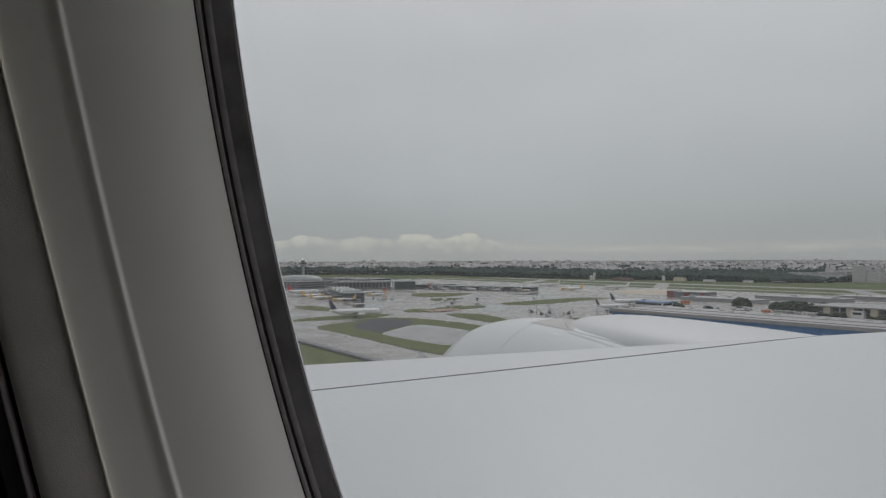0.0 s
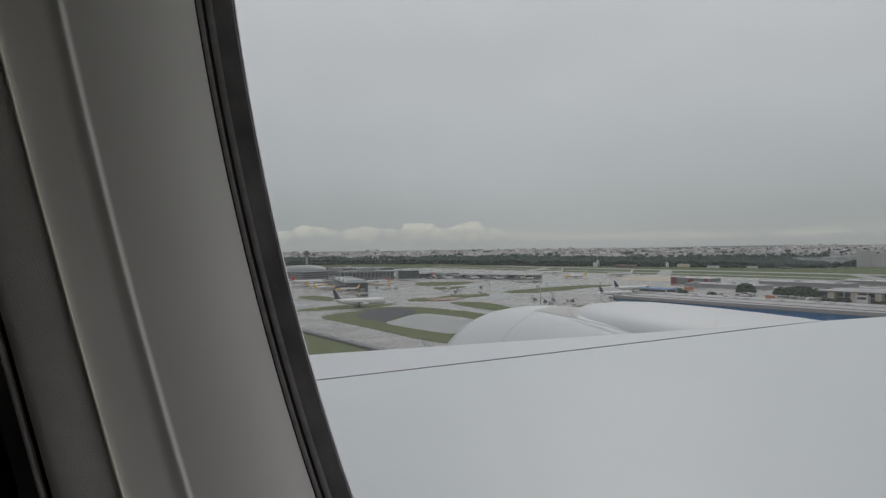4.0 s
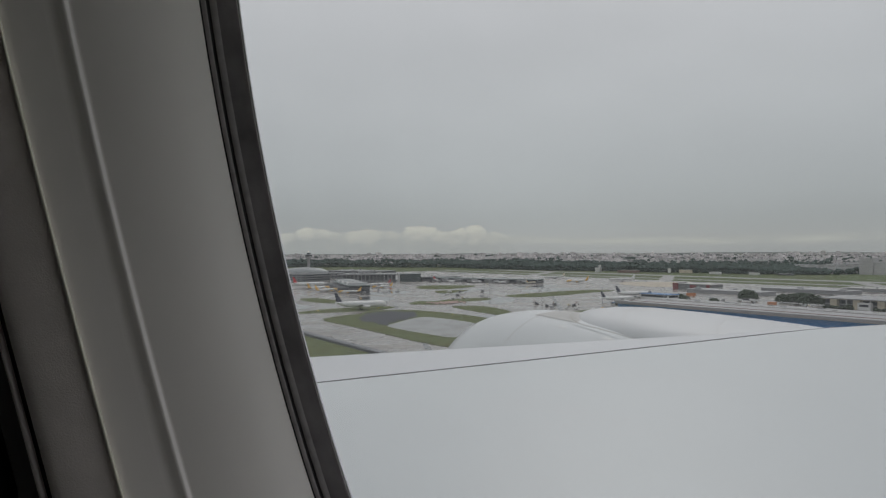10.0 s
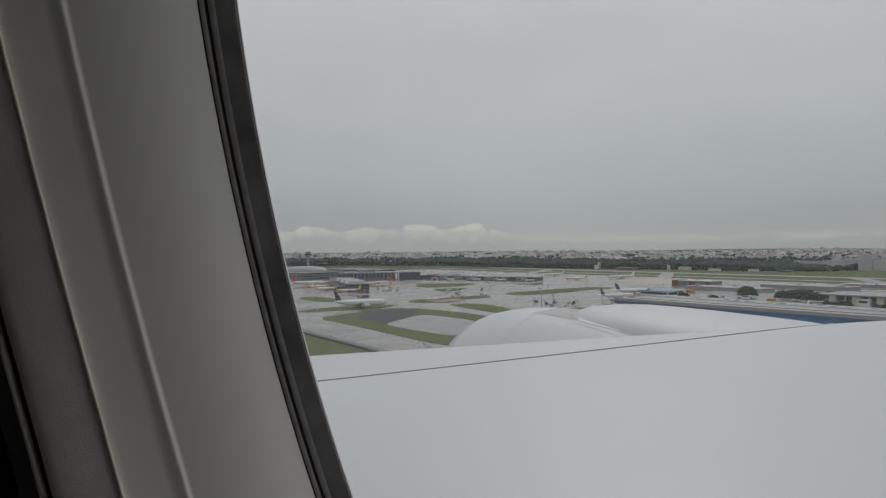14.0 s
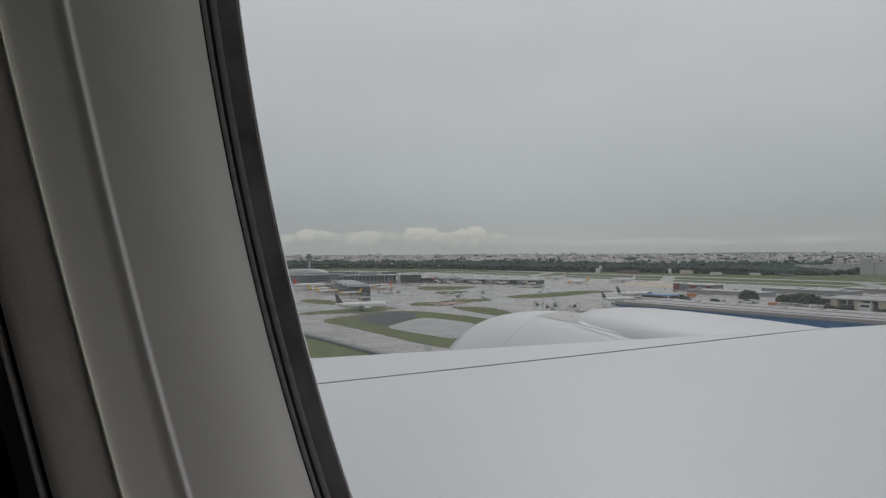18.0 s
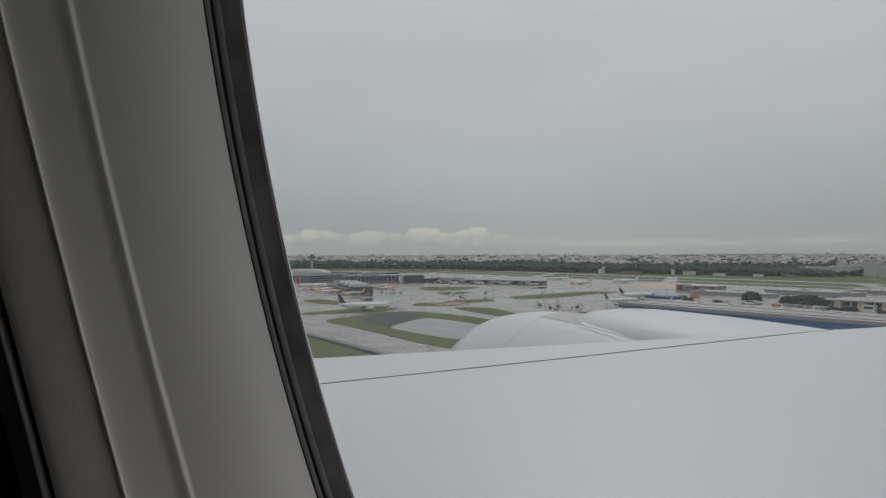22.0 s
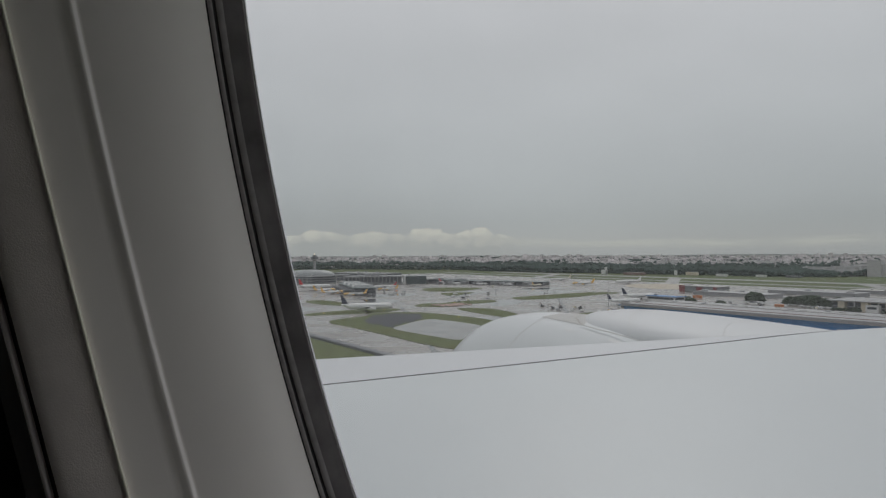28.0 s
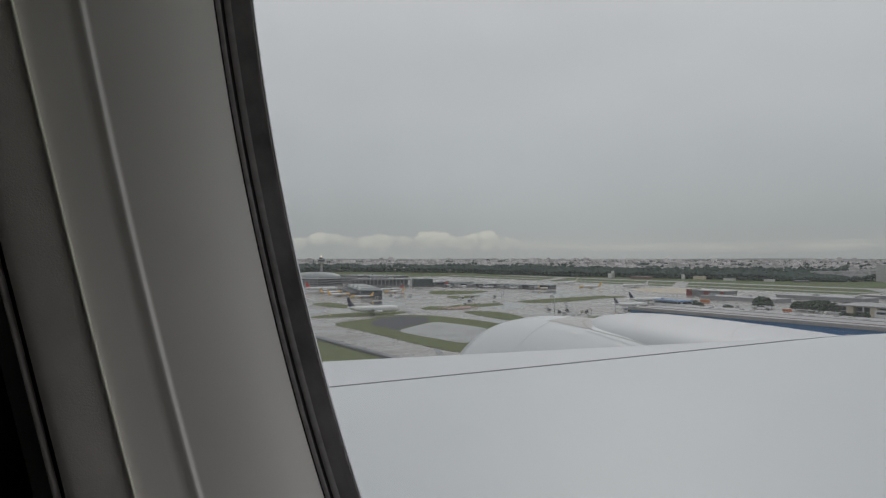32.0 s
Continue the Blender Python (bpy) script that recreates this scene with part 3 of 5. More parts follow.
engine = part("engine_nacelle", (*round_body(cowl, ENG_X, ENG_Z), M["cowl_paint"], True), wing, "large white jet engine nacelle")
part("inlet_cowl", (*round_body(inlet, ENG_X, ENG_Z), M["cowl_paint"], True), engine, "white inlet cowl")
part("inlet_lip", (*round_body(lip, ENG_X, ENG_Z), M["lip_metal"], True), engine, "dull metal inlet lip")
part("cowl_joint", (*round_body([(9.485, 1.89), (9.49, 1.902), (9.51, 1.902), (9.515, 1.89)], ENG_X, ENG_Z), M["joint_line"], True), engine)
part("fan_face", (*tube_y([(9.55, ENG_X, ENG_Z, 1.26), (9.62, ENG_X, ENG_Z, 0.9), (10.1, ENG_X, ENG_Z, 0.05)], 32), M["cabin_dark"], True), engine, "dark fan face")
part("grey_panel", (*cowl_patch([(9.62, 104), (8.28, 109), (8.6, 66), (9.0, 70)], 0.006), M["cowl_grey"], True), engine, "matt warm grey panel")
part("fairing_flange", (*cowl_patch([(8.42, 110.5), (6.4, 121), (6.4, 112), (8.42, 104)], 0.006), M["wing_paint"], True), engine, "pale flange under the pylon fairing")
for y0, a0 in ((8.66, 113.0), (7.54, 116.4)):
    part("access_mark", (*cowl_patch([(y0, a0), (y0 - 0.2, a0 + 0.7), (y0 - 0.2, a0 + 2.6), (y0, a0 + 1.9)], 0.007, 8), M["air_white"], False), engine, "small white access mark")


def hump(rows, n=36):
    """A long blister on top of the nacelle: (y, centre x, foot z, half width, height). Its sides stand steep."""
    out = []
    for y, x, z, a, b in rows:
        ring = []
        for i in range(n):
            t = math.pi * (-0.06 + 1.12 * i / (n - 1))
            c, s = math.cos(t), math.sin(t)
            ring.append((x + a * math.copysign(abs(c) ** 0.75, c), y, z + b * math.copysign(abs(s) ** 0.75, s)))
        out.append(ring)
    return loft(out, cap=False, closed=False)


HX, HZ = 9.25, EYE.z - 1.42
front = [(9.10, HX, HZ, 0.05, 0.05), (9.08, HX, HZ, 0.32, 0.22), (9.0, HX, HZ, 0.58, 0.32), (8.85, HX, HZ, 0.82, 0.375), (8.6, HX, HZ, 1.0, 0.405), (8.35, HX, HZ, 1.10, 0.415), (8.13, HX, HZ, 1.14, 0.42)]
middle = [(8.35, HX, HZ, 1.10, 0.415), (8.13, HX, HZ, 1.14, 0.42), (7.6, HX, HZ, 1.20, 0.415), (7.0, HX, HZ, 1.25, 0.40), (6.27, HX, HZ, 1.27, 0.375)]
rear = [(6.27, HX, HZ, 1.27, 0.375), (5.6, HX, HZ, 1.22, 0.35), (4.8, HX, HZ, 1.10, 0.31), (3.9, HX, HZ, 0.9, 0.30), (2.6, HX, HZ, 0.6, 0.2)]
ridge = front + middle[2:] + rear[1:]
part("pylon_fairing", (*hump(ridge), M["fairing_paint"], True), engine, "rounded white pylon fairing")


def fairing_seam(top_y, skew, wide=0.011):
    """A joint across the fairing that runs back as it comes down its inboard side."""
    rows = [[], [], [], []]
    for i in range(36):
        t = math.pi * (-0.06 + 1.12 * i / 35)
        c, s = math.cos(t), math.sin(t)
        y = top_y - skew * max(0.0, -c)
        keys = sorted((p[0], p[3], p[4]) for p in ridge)
        a = float(np.interp(y, [k[0] for k in keys], [k[1] for k in keys]))
        b = float(np.interp(y, [k[0] for k in keys], [k[2] for k in keys]))
        for row, dy, lift in zip(rows, (-wide, -wide * 0.6, wide * 0.6, wide), (-0.006, 0.003, 0.003, -0.006)):
            row.append((HX + (a + lift) * math.copysign(abs(c) ** 0.75, c), y + dy, HZ + (b + lift) * math.copysign(abs(s) ** 0.75, s)))
    return loft(rows, closed=False)


for top_y, skew, wide in ((8.13, 0.86, 0.012), (6.27, 0.63, 0.007)):
    part("fairing_joint", (*fairing_seam(top_y, skew, wide), M["joint_line"], True), engine)


def fairing_foot(y0, y1, wide, n=160):
    """A ragged bead of sealant where the fairing's inboard side meets the nacelle."""
    rg_ = random.Random(4)
    keys = sorted((p[0], p[3], p[4]) for p in ridge)
    rows = [[], [], [], []]
    for i in range(n):
        y = y0 + (y1 - y0) * i / (n - 1)
        a = float(np.interp(y, [k[0] for k in keys], [k[1] for k in keys]))
        r = float(np.interp(y, [p for p, q in cowl + inlet], [q for p, q in cowl + inlet]))
        x = HX - a
        z = ENG_Z + math.sqrt(r * r - (x - ENG_X) ** 2)
        w = wide * rg_.uniform(0.5, 1.4)
        for row, dx, dz in zip(rows, (-w, -w * 0.4, 0.004, 0.02), (-0.01, 0.012, w * 0.8, w * 1.1)):
            row.append((x + dx, y, z + dz))
    return loft(rows, closed=False)


part("sealant_bead", (*fairing_foot(8.95, 6.6, 0.009), M["sealant"], True), engine, "brownish weathered sealant bead")

# ---- the airfield: ground, paving, lawns (plan in metres: x to the right of the flight, y along it) ----
R_FAR, R_FLAT = 4900.0, 2900.0


def rise(x, y):
    """Height of the land: level round the airfield, climbing gently under the far city."""
    t = max(0.0, (math.hypot(x, y) - R_FLAT) / (R_FAR - R_FLAT))
    return 58.0 * t ** 1.15


land = [(0.0, 0.0, 0.0)]
for k in range(12):
    r = R_FLAT + (R_FAR - R_FLAT) * k / 11
    land += [(r * math.cos(2 * math.pi * i / 96), r * math.sin(2 * math.pi * i / 96), rise(r, 0)) for i in range(96)]
cells = [(0, 1 + i, 1 + (i + 1) % 96) for i in range(96)]
cells += [(1 + 96 * k + i, 1 + 96 * (k + 1) + i, 1 + 96 * (k + 1) + (i + 1) % 96, 1 + 96 * k + (i + 1) % 96) for k in range(11) for i in range(96)]
single("ground", (land, cells, M["grass"], False), "green airfield grass reaching to the horizon", "ground", kind="structure")


def flat(name, x0, x1, y0, y1, z, m, label, category):
    return single(name, (*slab([(x0, y0), (x1, y0), (x1, y1), (x0, y1)], 0.0, z), M[m], False), label, category, kind="structure")


flat("pavement_apron", 252, 1470, -900, 2350, 0.5, "concrete", "wet grey concrete apron with puddles", "apron")
flat("road_far_runway", 1740, 1800, -1200, 2520, 0.5, "runway", "pale far runway strip", "runway")
flat("road_far_taxiway", 1560, 1592, -1200, 2560, 0.45, "runway", "pale taxiway beside the far runway", "taxiway")
for y in (-420, 120, 660, 1220, 1760):
    q = [(1465, y - 60), (1465, y - 15), (1770, y + 215), (1770, y + 170)]
    single("road_runway_exit", (*slab(q, 0.0, 0.47), M["runway"], False), "pale runway exit taxiway", "taxiway", kind="structure")

LAWNS_NEAR = [
    [(60, 480), (244, 480), (243, 660), (238, 860), (200, 905), (120, 880), (40, 700)],
    [(110, 930), (178, 935), (180, 1010), (160, 1060), (100, 1040)],
    [(80, 1120), (140, 1108), (176, 1150), (172, 1200), (148, 1232), (110, 1222), (60, 1180)],
    [(320, 850), (345, 832), (435, 828), (478, 868), (400, 886)],
    [(415, 1030), (430, 975), (460, 1000), (458, 1100), (425, 1095)],
    [(522, 880), (565, 858), (590, 900), (562, 932), (528, 905)],
    [(575, 885), (670, 893), (690, 935), (625, 940), (570, 905)],
]
LAWNS_FAR = [
    [(545, 815), (522, 680), (560, 695), (585, 790)],
    [(752, 905), (845, 905), (930, 930), (1025, 950), (990, 998), (850, 982), (760, 960)],
    [(752, 1235), (800, 1200), (920, 1272), (845, 1350), (790, 1322)],
    [(705, 1075), (800, 1135), (735, 1155)],
    [(595, 650), (600, 590), (700, 600), (738, 640), (690, 660)],
    [(300, 1160), (322, 1128), (358, 1130), (362, 1180), (345, 1240), (305, 1228)],
    [(215, 1000), (222, 965), (280, 1005), (270, 1045), (232, 1055)],
]
LAWNS_AHEAD = [
    [(285, 1385), (300, 1300), (420, 1330), (335, 1365), (325, 1590), (282, 1585)],
    [(225, 1122), (256, 1120), (258, 1200), (228, 1225)],
    [(212, 1345), (215, 1308), (250, 1300), (238, 1348)],
    [(230, 1530), (210, 1470), (218, 1412), (246, 1430)],
    [(225, 1205), (275, 1190), (255, 1238), (230, 1236)],
    [(335, 445), (355, 350), (420, 272), (495, 290), (485, 510), (450, 532)],
]
for i, pts in enumerate(LAWNS_NEAR + LAWNS_FAR + LAWNS_AHEAD):
    single("lawn", (*slab(rounded(pts), 0.0, 0.7 + 0.012 * i), M["lawn"], False), "low cut green lawn island between wet taxiways", "lawn", "taxiway lawns")
ring_out = [(316, 742), (347, 772), (388, 789), (414, 818), (472, 790), (486, 655), (440, 590), (338, 500), (313, 474), (309, 523), (312, 594), (314, 662)]
single("lawn", (*slab(rounded(ring_out, 3), 0.0, 0.9), M["lawn"], False), "green lawn band round a dark wet paved area", "lawn", "taxiway lawns")
single("pavement_wet_stand", (*slab(rounded([(346, 640), (371, 664), (419, 700), (436, 690), (437, 606), (390, 546), (350, 520), (344, 556), (342, 598)], 4), 0.85, 1.05), M["wet_slab"], False),
       "wet dark paved stand with standing water", "paving", kind="structure")
single("pavement_dark_patch", (*slab([(358, 734), (394, 784), (432, 796), (456, 768), (426, 712), (408, 702), (399, 688), (385, 686), (371, 669), (362, 668), (349, 643), (347, 662), (352, 679), (346, 700)], 1.0, 1.15), M["dark_paving"], False), "dark matt patch on the paved stand", "paving", kind="structure")
for x0, y0, x1, y1, w in ((252, 0, 252, 900, 8), (268, 420, 500, 900, 5), (530, 560, 1000, 1120, 6), (640, 1000, 900, 1180, 5), (300, 980, 620, 1160, 5)):
    d = Vector((x1 - x0, y1 - y0)).normalized() * w * 0.5
    q = [(x0 - d.y, y0 + d.x), (x0 + d.y, y0 - d.x), (x1 + d.y, y1 - d.x), (x1 - d.y, y1 + d.x)]
    single("road_dark_strip", (*slab(q, 0.0, 0.62), M["asphalt"], False), "dark asphalt service strip", "service road", kind="structure")
single("pavement_sand_area", (*slab(rounded([(1200, 980), (1330, 940), (1430, 1080), (1340, 1190), (1230, 1120)], 4), 0.0, 0.66), M["sand"], False), "pale sandy ground by the far taxiway", "paving", kind="structure")
for pts in ([(690, 1050), (760, 1085), (850, 1150), (800, 1175), (720, 1120)], [(500, 960), (560, 1010), (560, 1090), (510, 1050)], [(620, 820), (700, 860), (720, 930), (660, 900)],
            [(560, 1130), (640, 1120), (690, 1190), (600, 1190)], [(430, 640), (470, 600), (520, 640), (500, 690)], [(860, 1010), (1000, 1040), (1020, 1090), (900, 1080)], [(330, 900), (380, 930), (370, 1010), (330, 980)],
            [(940, 1120), (1080, 1150), (1040, 1200), (960, 1180)]):
    single("puddle", (*slab(rounded(pts, 5), 0.4, 0.56), M["puddle"], False), "shallow rain puddle on the concrete apron", "puddle", "apron puddles")
drain = thing("drain_wall", "dark concrete drain wall along the lawn", "wall")
for i in range(15):
    y = 397 + i * 31
    part("drain_segment", (*box(243.5, 251, y, y + 30.4, 0.0, 3.0, 0.6), M["wall_dark"], False), drain)

# ---- far woods, city and hills ----


def crown_lump(rng, x, y, z, r, flat_=0.8):
    """A ragged little clump: an octahedron split once, every corner pushed in or out."""
    base = [(1, 0, 0), (-1, 0, 0), (0, 1, 0), (0, -1, 0), (0, 0, 1), (0, 0, -0.6),
            (0.7, 0.7, 0.1), (-0.7, 0.7, 0.1), (-0.7, -0.7, 0.1), (0.7, -0.7, 0.1), (0.6, 0, 0.7), (-0.6, 0, 0.7), (0, 0.6, 0.7), (0, -0.6, 0.7)]
    v = []
    for a, b, c in base:
        k = r * (0.75 + 0.5 * rng.random())
        v.append((x + a * k, y + b * k, z + c * k * flat_))
    f = [(0, 6, 10), (6, 2, 12), (6, 12, 10), (2, 7, 12), (7, 1, 11), (7, 11, 12), (1, 8, 11), (8, 3, 13), (8, 13, 11), (3, 9, 13), (9, 0, 10), (9, 10, 13),
         (10, 12, 4), (12, 11, 4), (11, 13, 4), (13, 10, 4), (0, 5, 6), (6, 5, 2), (2, 5, 7), (7, 5, 1), (1, 5, 8), (8, 5, 3), (3, 5, 9), (9, 5, 0)]
    return v, f


rng = random.Random(7)
verts, faces = [], []


def add(piece):
    k = len(verts)
    verts.extend(piece[0])
    faces.extend(tuple(i + k for i in q) for q in piece[1])


def wood_edge(y):
    return float(np.interp(y, [-1500, 1080, 1150, 1325, 1574, 2007, 2300, 2600, 2886, 3100, 3300], [2520, 2500, 2150, 2105, 2040, 1905, 1845, 1741, 1451, 1128, 800])) + 14 * math.sin(y / 130.0) + 12 * math.sin(y / 57.0)


def wood_depth(y):
    return float(np.interp(y, [1000, 1180, 1290, 1450, 1750, 2050, 3900], [230, 90, 150, 760, 650, 380, 420]))


y = -1500.0
while y < 3280:
    front_x = wood_edge(y)
    for k in range(17):
        d = (k / 16) ** 1.4 * wood_depth(y)
        x = front_x + d + rng.uniform(-14, 14)
        yy = y + rng.uniform(-9, 9)
        if rng.random() < 0.02 * k or noise.noise((x / 150.0, yy / 150.0, 3.0)) > 0.30 + (0.25 if k < 3 else 0.0):
            continue
        h = rng.uniform(15, 22) * (1.0 + 0.35 * noise.noise((x / 90.0, yy / 90.0, 0.0))) + 0.4 * k
        h *= float(np.interp(yy, [1120, 1140, 1330], [1.0, 0.45, 1.0]))
        r = rng.uniform(6, 12) * min(1.0, h / 14.0)
        z = rise(x, yy)
        add(crown_lump(rng, x, yy, z + h - r * 0.4, r, 0.9))
        if rng.random() < 0.5:
            add(crown_lump(rng, x + rng.uniform(-6, 6), yy + rng.uniform(-7, 7), z + h * rng.uniform(0.6, 1.0), r * 0.6, 0.9))
        if k < 4:
            add(crown_lump(rng, x - 3, yy + rng.uniform(-9, 9), z + r * 0.5, r * 0.9, 0.8))
    y += 9.0
single("far_wood", (verts, faces, M["leaf_far_hazy"], True), "long dark green belt of trees beyond the runway", "woodland", kind="stuff")


def in_wood(x, y):
    return x < wood_edge(y) + 0.92 * wood_depth(y) and y < 3290


verts, faces = [], []
for i in range(600):
    bearing, far = radians(rng.uniform(6, 80)), rng.triangular(2900, 4750, 3100)
    x, y = far * math.sin(bearing), far * math.cos(bearing)
    if in_wood(x, y):
        continue
    for k in range(5):
        xx, yy = x + rng.uniform(-18, 18), y + rng.uniform(-60, 60)
        add(crown_lump(rng, xx, yy, rise(xx, yy) + rng.uniform(5, 10), rng.uniform(7, 12), 0.8))
single("city_trees", (verts, faces, M["leaf_far_hazy"], True), "scattered dark green trees among the city blocks", "woodland", kind="stuff")

verts, faces = [], []
for i in range(9000):
    bearing, far = radians(rng.uniform(4, 86)), rng.triangular(2850, 4800, 4300)
    x, y = far * math.sin(bearing), far * math.cos(bearing)
    if in_wood(x, y):
        continue
    h = rng.choice((5, 6, 7, 9, 11, 14, 18)) * rng.uniform(0.8, 1.15)
    if noise.noise((x / 400.0, y / 400.0, 5.0)) > 0.25:
        h *= 1.3
    a, b = rng.uniform(8, 15), rng.uniform(12, 42)
    if rng.random() < 0.5:
        a, b = b, a
    if rng.random() < 0.3:
        h, a, b = h * 0.45, a * 1.7, b * 1.5
    z = rise(x, y)
    add(box(x - a / 2, x + a / 2, y - b / 2, y + b / 2, z - 2, z + h))
    if rng.random() < 0.4:
        add(box(x - a / 5, x + a / 5, y - b / 6, y + b / 6, z + h, z + h + 3.0))
single("far_city", (verts, faces, M["city_block"], False), "pale hazy apartment blocks of a far city", "city", kind="stuff")

# backdrop ring, coloured to stand for the haze band along the horizon
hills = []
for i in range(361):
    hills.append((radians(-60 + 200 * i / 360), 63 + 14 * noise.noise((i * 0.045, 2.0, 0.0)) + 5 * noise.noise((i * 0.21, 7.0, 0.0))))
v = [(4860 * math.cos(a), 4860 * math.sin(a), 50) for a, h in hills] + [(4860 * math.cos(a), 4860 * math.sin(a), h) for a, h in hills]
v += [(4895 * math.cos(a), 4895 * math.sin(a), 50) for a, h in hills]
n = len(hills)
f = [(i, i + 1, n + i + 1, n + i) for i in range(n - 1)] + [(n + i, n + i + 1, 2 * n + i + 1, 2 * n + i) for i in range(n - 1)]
single("backdrop_hills", (v, f, M["hill_hazed"], False), "low hill-shaped backdrop ring in a haze grey", "backdrop", kind="structure")


def tree(x, y, r, h, label="rounded dark green rain tree"):
    t = thing("tree", label, "tree", (x, y, 0.5), group="apron trees")
    rg = random.Random(int(x * 7 + y))
    trunk = joined(tube_z([(0, 0.5), (h * 0.25, 0.38), (h * 0.55, 0.25)], 8), tube_z([(h * 0.3, 0.2), (h * 0.7, 0.1)], 6, r * 0.3, 0.2), tube_z([(h * 0.3, 0.2), (h * 0.7, 0.1)], 6, -r * 0.3, -0.3))
    part("trunk", (*trunk, M["bark"], True), t)
    pieces = []
    for i in range(230):
        a, d = rg.uniform(0, 6.283), r * math.sqrt(rg.random())
        reach_ = math.sqrt(max(0.0, 1 - (d / r) ** 2))
        z = h * (0.17 + 0.73 * reach_ * rg.uniform(0.1, 1.0))
        pieces.append(crown_lump(rg, d * math.cos(a), d * math.sin(a), z, rg.uniform(1.0, 2.0) * r / 6.2, 0.8))
    part("crown", (*joined(*pieces), M["leaf"], False), t)
    return t


for x, y, r, h in ((996, 643, 13, 17), (985, 580, 9, 14), (981, 566, 9, 15), (977, 551, 12, 18), (974, 536, 12, 18), (975, 521, 9, 15), (990, 512, 9, 15), (972, 508, 8, 14), (900, 690, 8, 9), (935, 725, 8, 8), (905, 640, 7, 7),
                   (960, 470, 8, 7), (975, 448, 8, 7), (1120, 330, 12, 12), (1128, 300, 14, 13), (1135, 270, 12, 12), (1140, 360, 11, 12),
                   (1090, -190, 13, 14), (1110, -220, 14, 14), (1130, -250, 13, 14), (560, -480, 8, 9), (440, -420, 8, 9), (470, -450, 8, 8), (420, 60, 7, 8), (440, 85, 7, 7), (460, 110, 7, 8)):
    tree(x, y, r, h)

# ---- terminal, piers, hangars and offices ----


def building(name, label, x, y, sx, sy, h, wall, roof, turn=0.0, storeys=0, glass="band_glass", eave=1.2, extras=0, category="building", bays=0):
    """A block of sx by sy and height h, with a roof slab, storeys of window bands and roof plant."""
    b = thing(name, label, category, (x, y, 0.5), turn)
    part("wall", (*box(-sx / 2, sx / 2, -sy / 2, sy / 2, 0, h - 0.9), M[wall], False), b)
    top_ = part("roof", (*box(-sx / 2 - eave, sx / 2 + eave, -sy / 2 - eave, sy / 2 + eave, h - 0.9, h, 0.25), M[roof], False), b)
    for k in range(storeys):
        z = (k + 0.42) * (h - 1.5) / storeys + 0.6
        d = 0.45 * (h - 1.5) / storeys
        for sgn, nm in ((-1, "window"), (1, "window")):
            xx = sgn * sx / 2
            step = (sy - 4) / max(1, bays)
            for q in range(max(1, bays)):
                y0 = -sy / 2 + 2 + q * step
                part(nm, (*box(xx - 0.12, xx + 0.12, y0, y0 + step * (0.62 if bays else 1.0), z, z + d), M[glass], False), b)
        yy = -sy / 2
        part("window", (*box(-sx / 2 + 2, sx / 2 - 2, yy - 0.12, yy + 0.12, z, z + d), M[glass], False), b)
    rg = random.Random(int(x + y * 3))
    for k in range(extras):
        px_, py_ = rg.uniform(-0.38, 0.38) * sx, rg.uniform(-0.42, 0.42) * sy
        a, c, e = rg.uniform(3, 7), rg.uniform(3, 12), rg.uniform(1.5, 3.5)
        part("roof_plant", (*box(px_ - a / 2, px_ + a / 2, py_ - c / 2, py_ + c / 2, h - 0.05, h + e, 0.3), M[rg.choice(("roof_light", "wall_grey", "roof_grey"))], False), top_)
    return b


def arched_shed(name, label, x, y, span, length, wall_h, rise, wall, roof, turn=0.0, category="hangar"):
    b = thing(name, label, category, (x, y, 0.5), turn)
    part("wall", (*box(-length / 2, length / 2, -span / 2, span / 2, 0, wall_h), M[wall], False), b)
    arc = [(-span / 2 - 0.6 + (span + 1.2) * i / 12, wall_h + rise * math.sin(math.pi * i / 12)) for i in range(13)]
    rows = [[(xx, s, z) for s, z in arc] + [(xx, span / 2 + 0.6, wall_h - 0.6), (xx, -span / 2 - 0.6, wall_h - 0.6)] for xx in (-length / 2 - 0.8, length / 2 + 0.8)]
    part("roof", (*loft(rows), M[roof], False), b)
    part("hangar_door", (*box(-length / 2 - 0.25, -length / 2 + 0.1, -span * 0.4, span * 0.4, 0, wall_h * 0.85), M["wall_dark"], False), b)
    return b


TA = 19.0   # the terminal stands turned against the runways
building("terminal_building", "long grey airport terminal with dark glass storeys", 690, 1850, 90, 230, 20, "wall_terminal", "roof_terminal", TA, 3, extras=18, bays=13)
building("terminal_building", "lower grey terminal wing with pale flat roof", 560, 2080, 60, 340, 17, "wall_terminal", "roof_light", 20, 2, extras=12, bays=13)
building("terminal_building", "wide pale roofed concourse building", 680, 2260, 160, 260, 20, "wall_terminal", "roof_light", 20, 2, extras=10, bays=13)
building("terminal_building", "grey stepped terminal block", 900, 1830, 90, 200, 24, "wall_terminal", "roof_terminal", TA, 3, extras=8, bays=13)
hall = thing("terminal_hall", "wide terminal hall with a flat roof over a dark colonnade", "terminal", (750, 1640, 0.5), -19.7)
part("hall_body", (*box(2, 146, 7, 70, 0, 17.8), M["wall_dark"], False), hall, "dark glazed hall behind the columns")
part("plinth", (*box(0, 148, 0.5, 7, 0, 4.4), M["wall_terminal"], False), hall)
hall_roof = part("roof", (*box(-3, 151, -2, 74, 17.8, 21.0, 0.5), M["roof_terminal"], False), hall, "thick pale grey flat roof")
for i in range(15):
    x = 3 + i * 10
    part("column", (*box(x, x + 2.2, 1.0, 3.4, 4.4, 17.8), M["wall_grey"], False), hall)
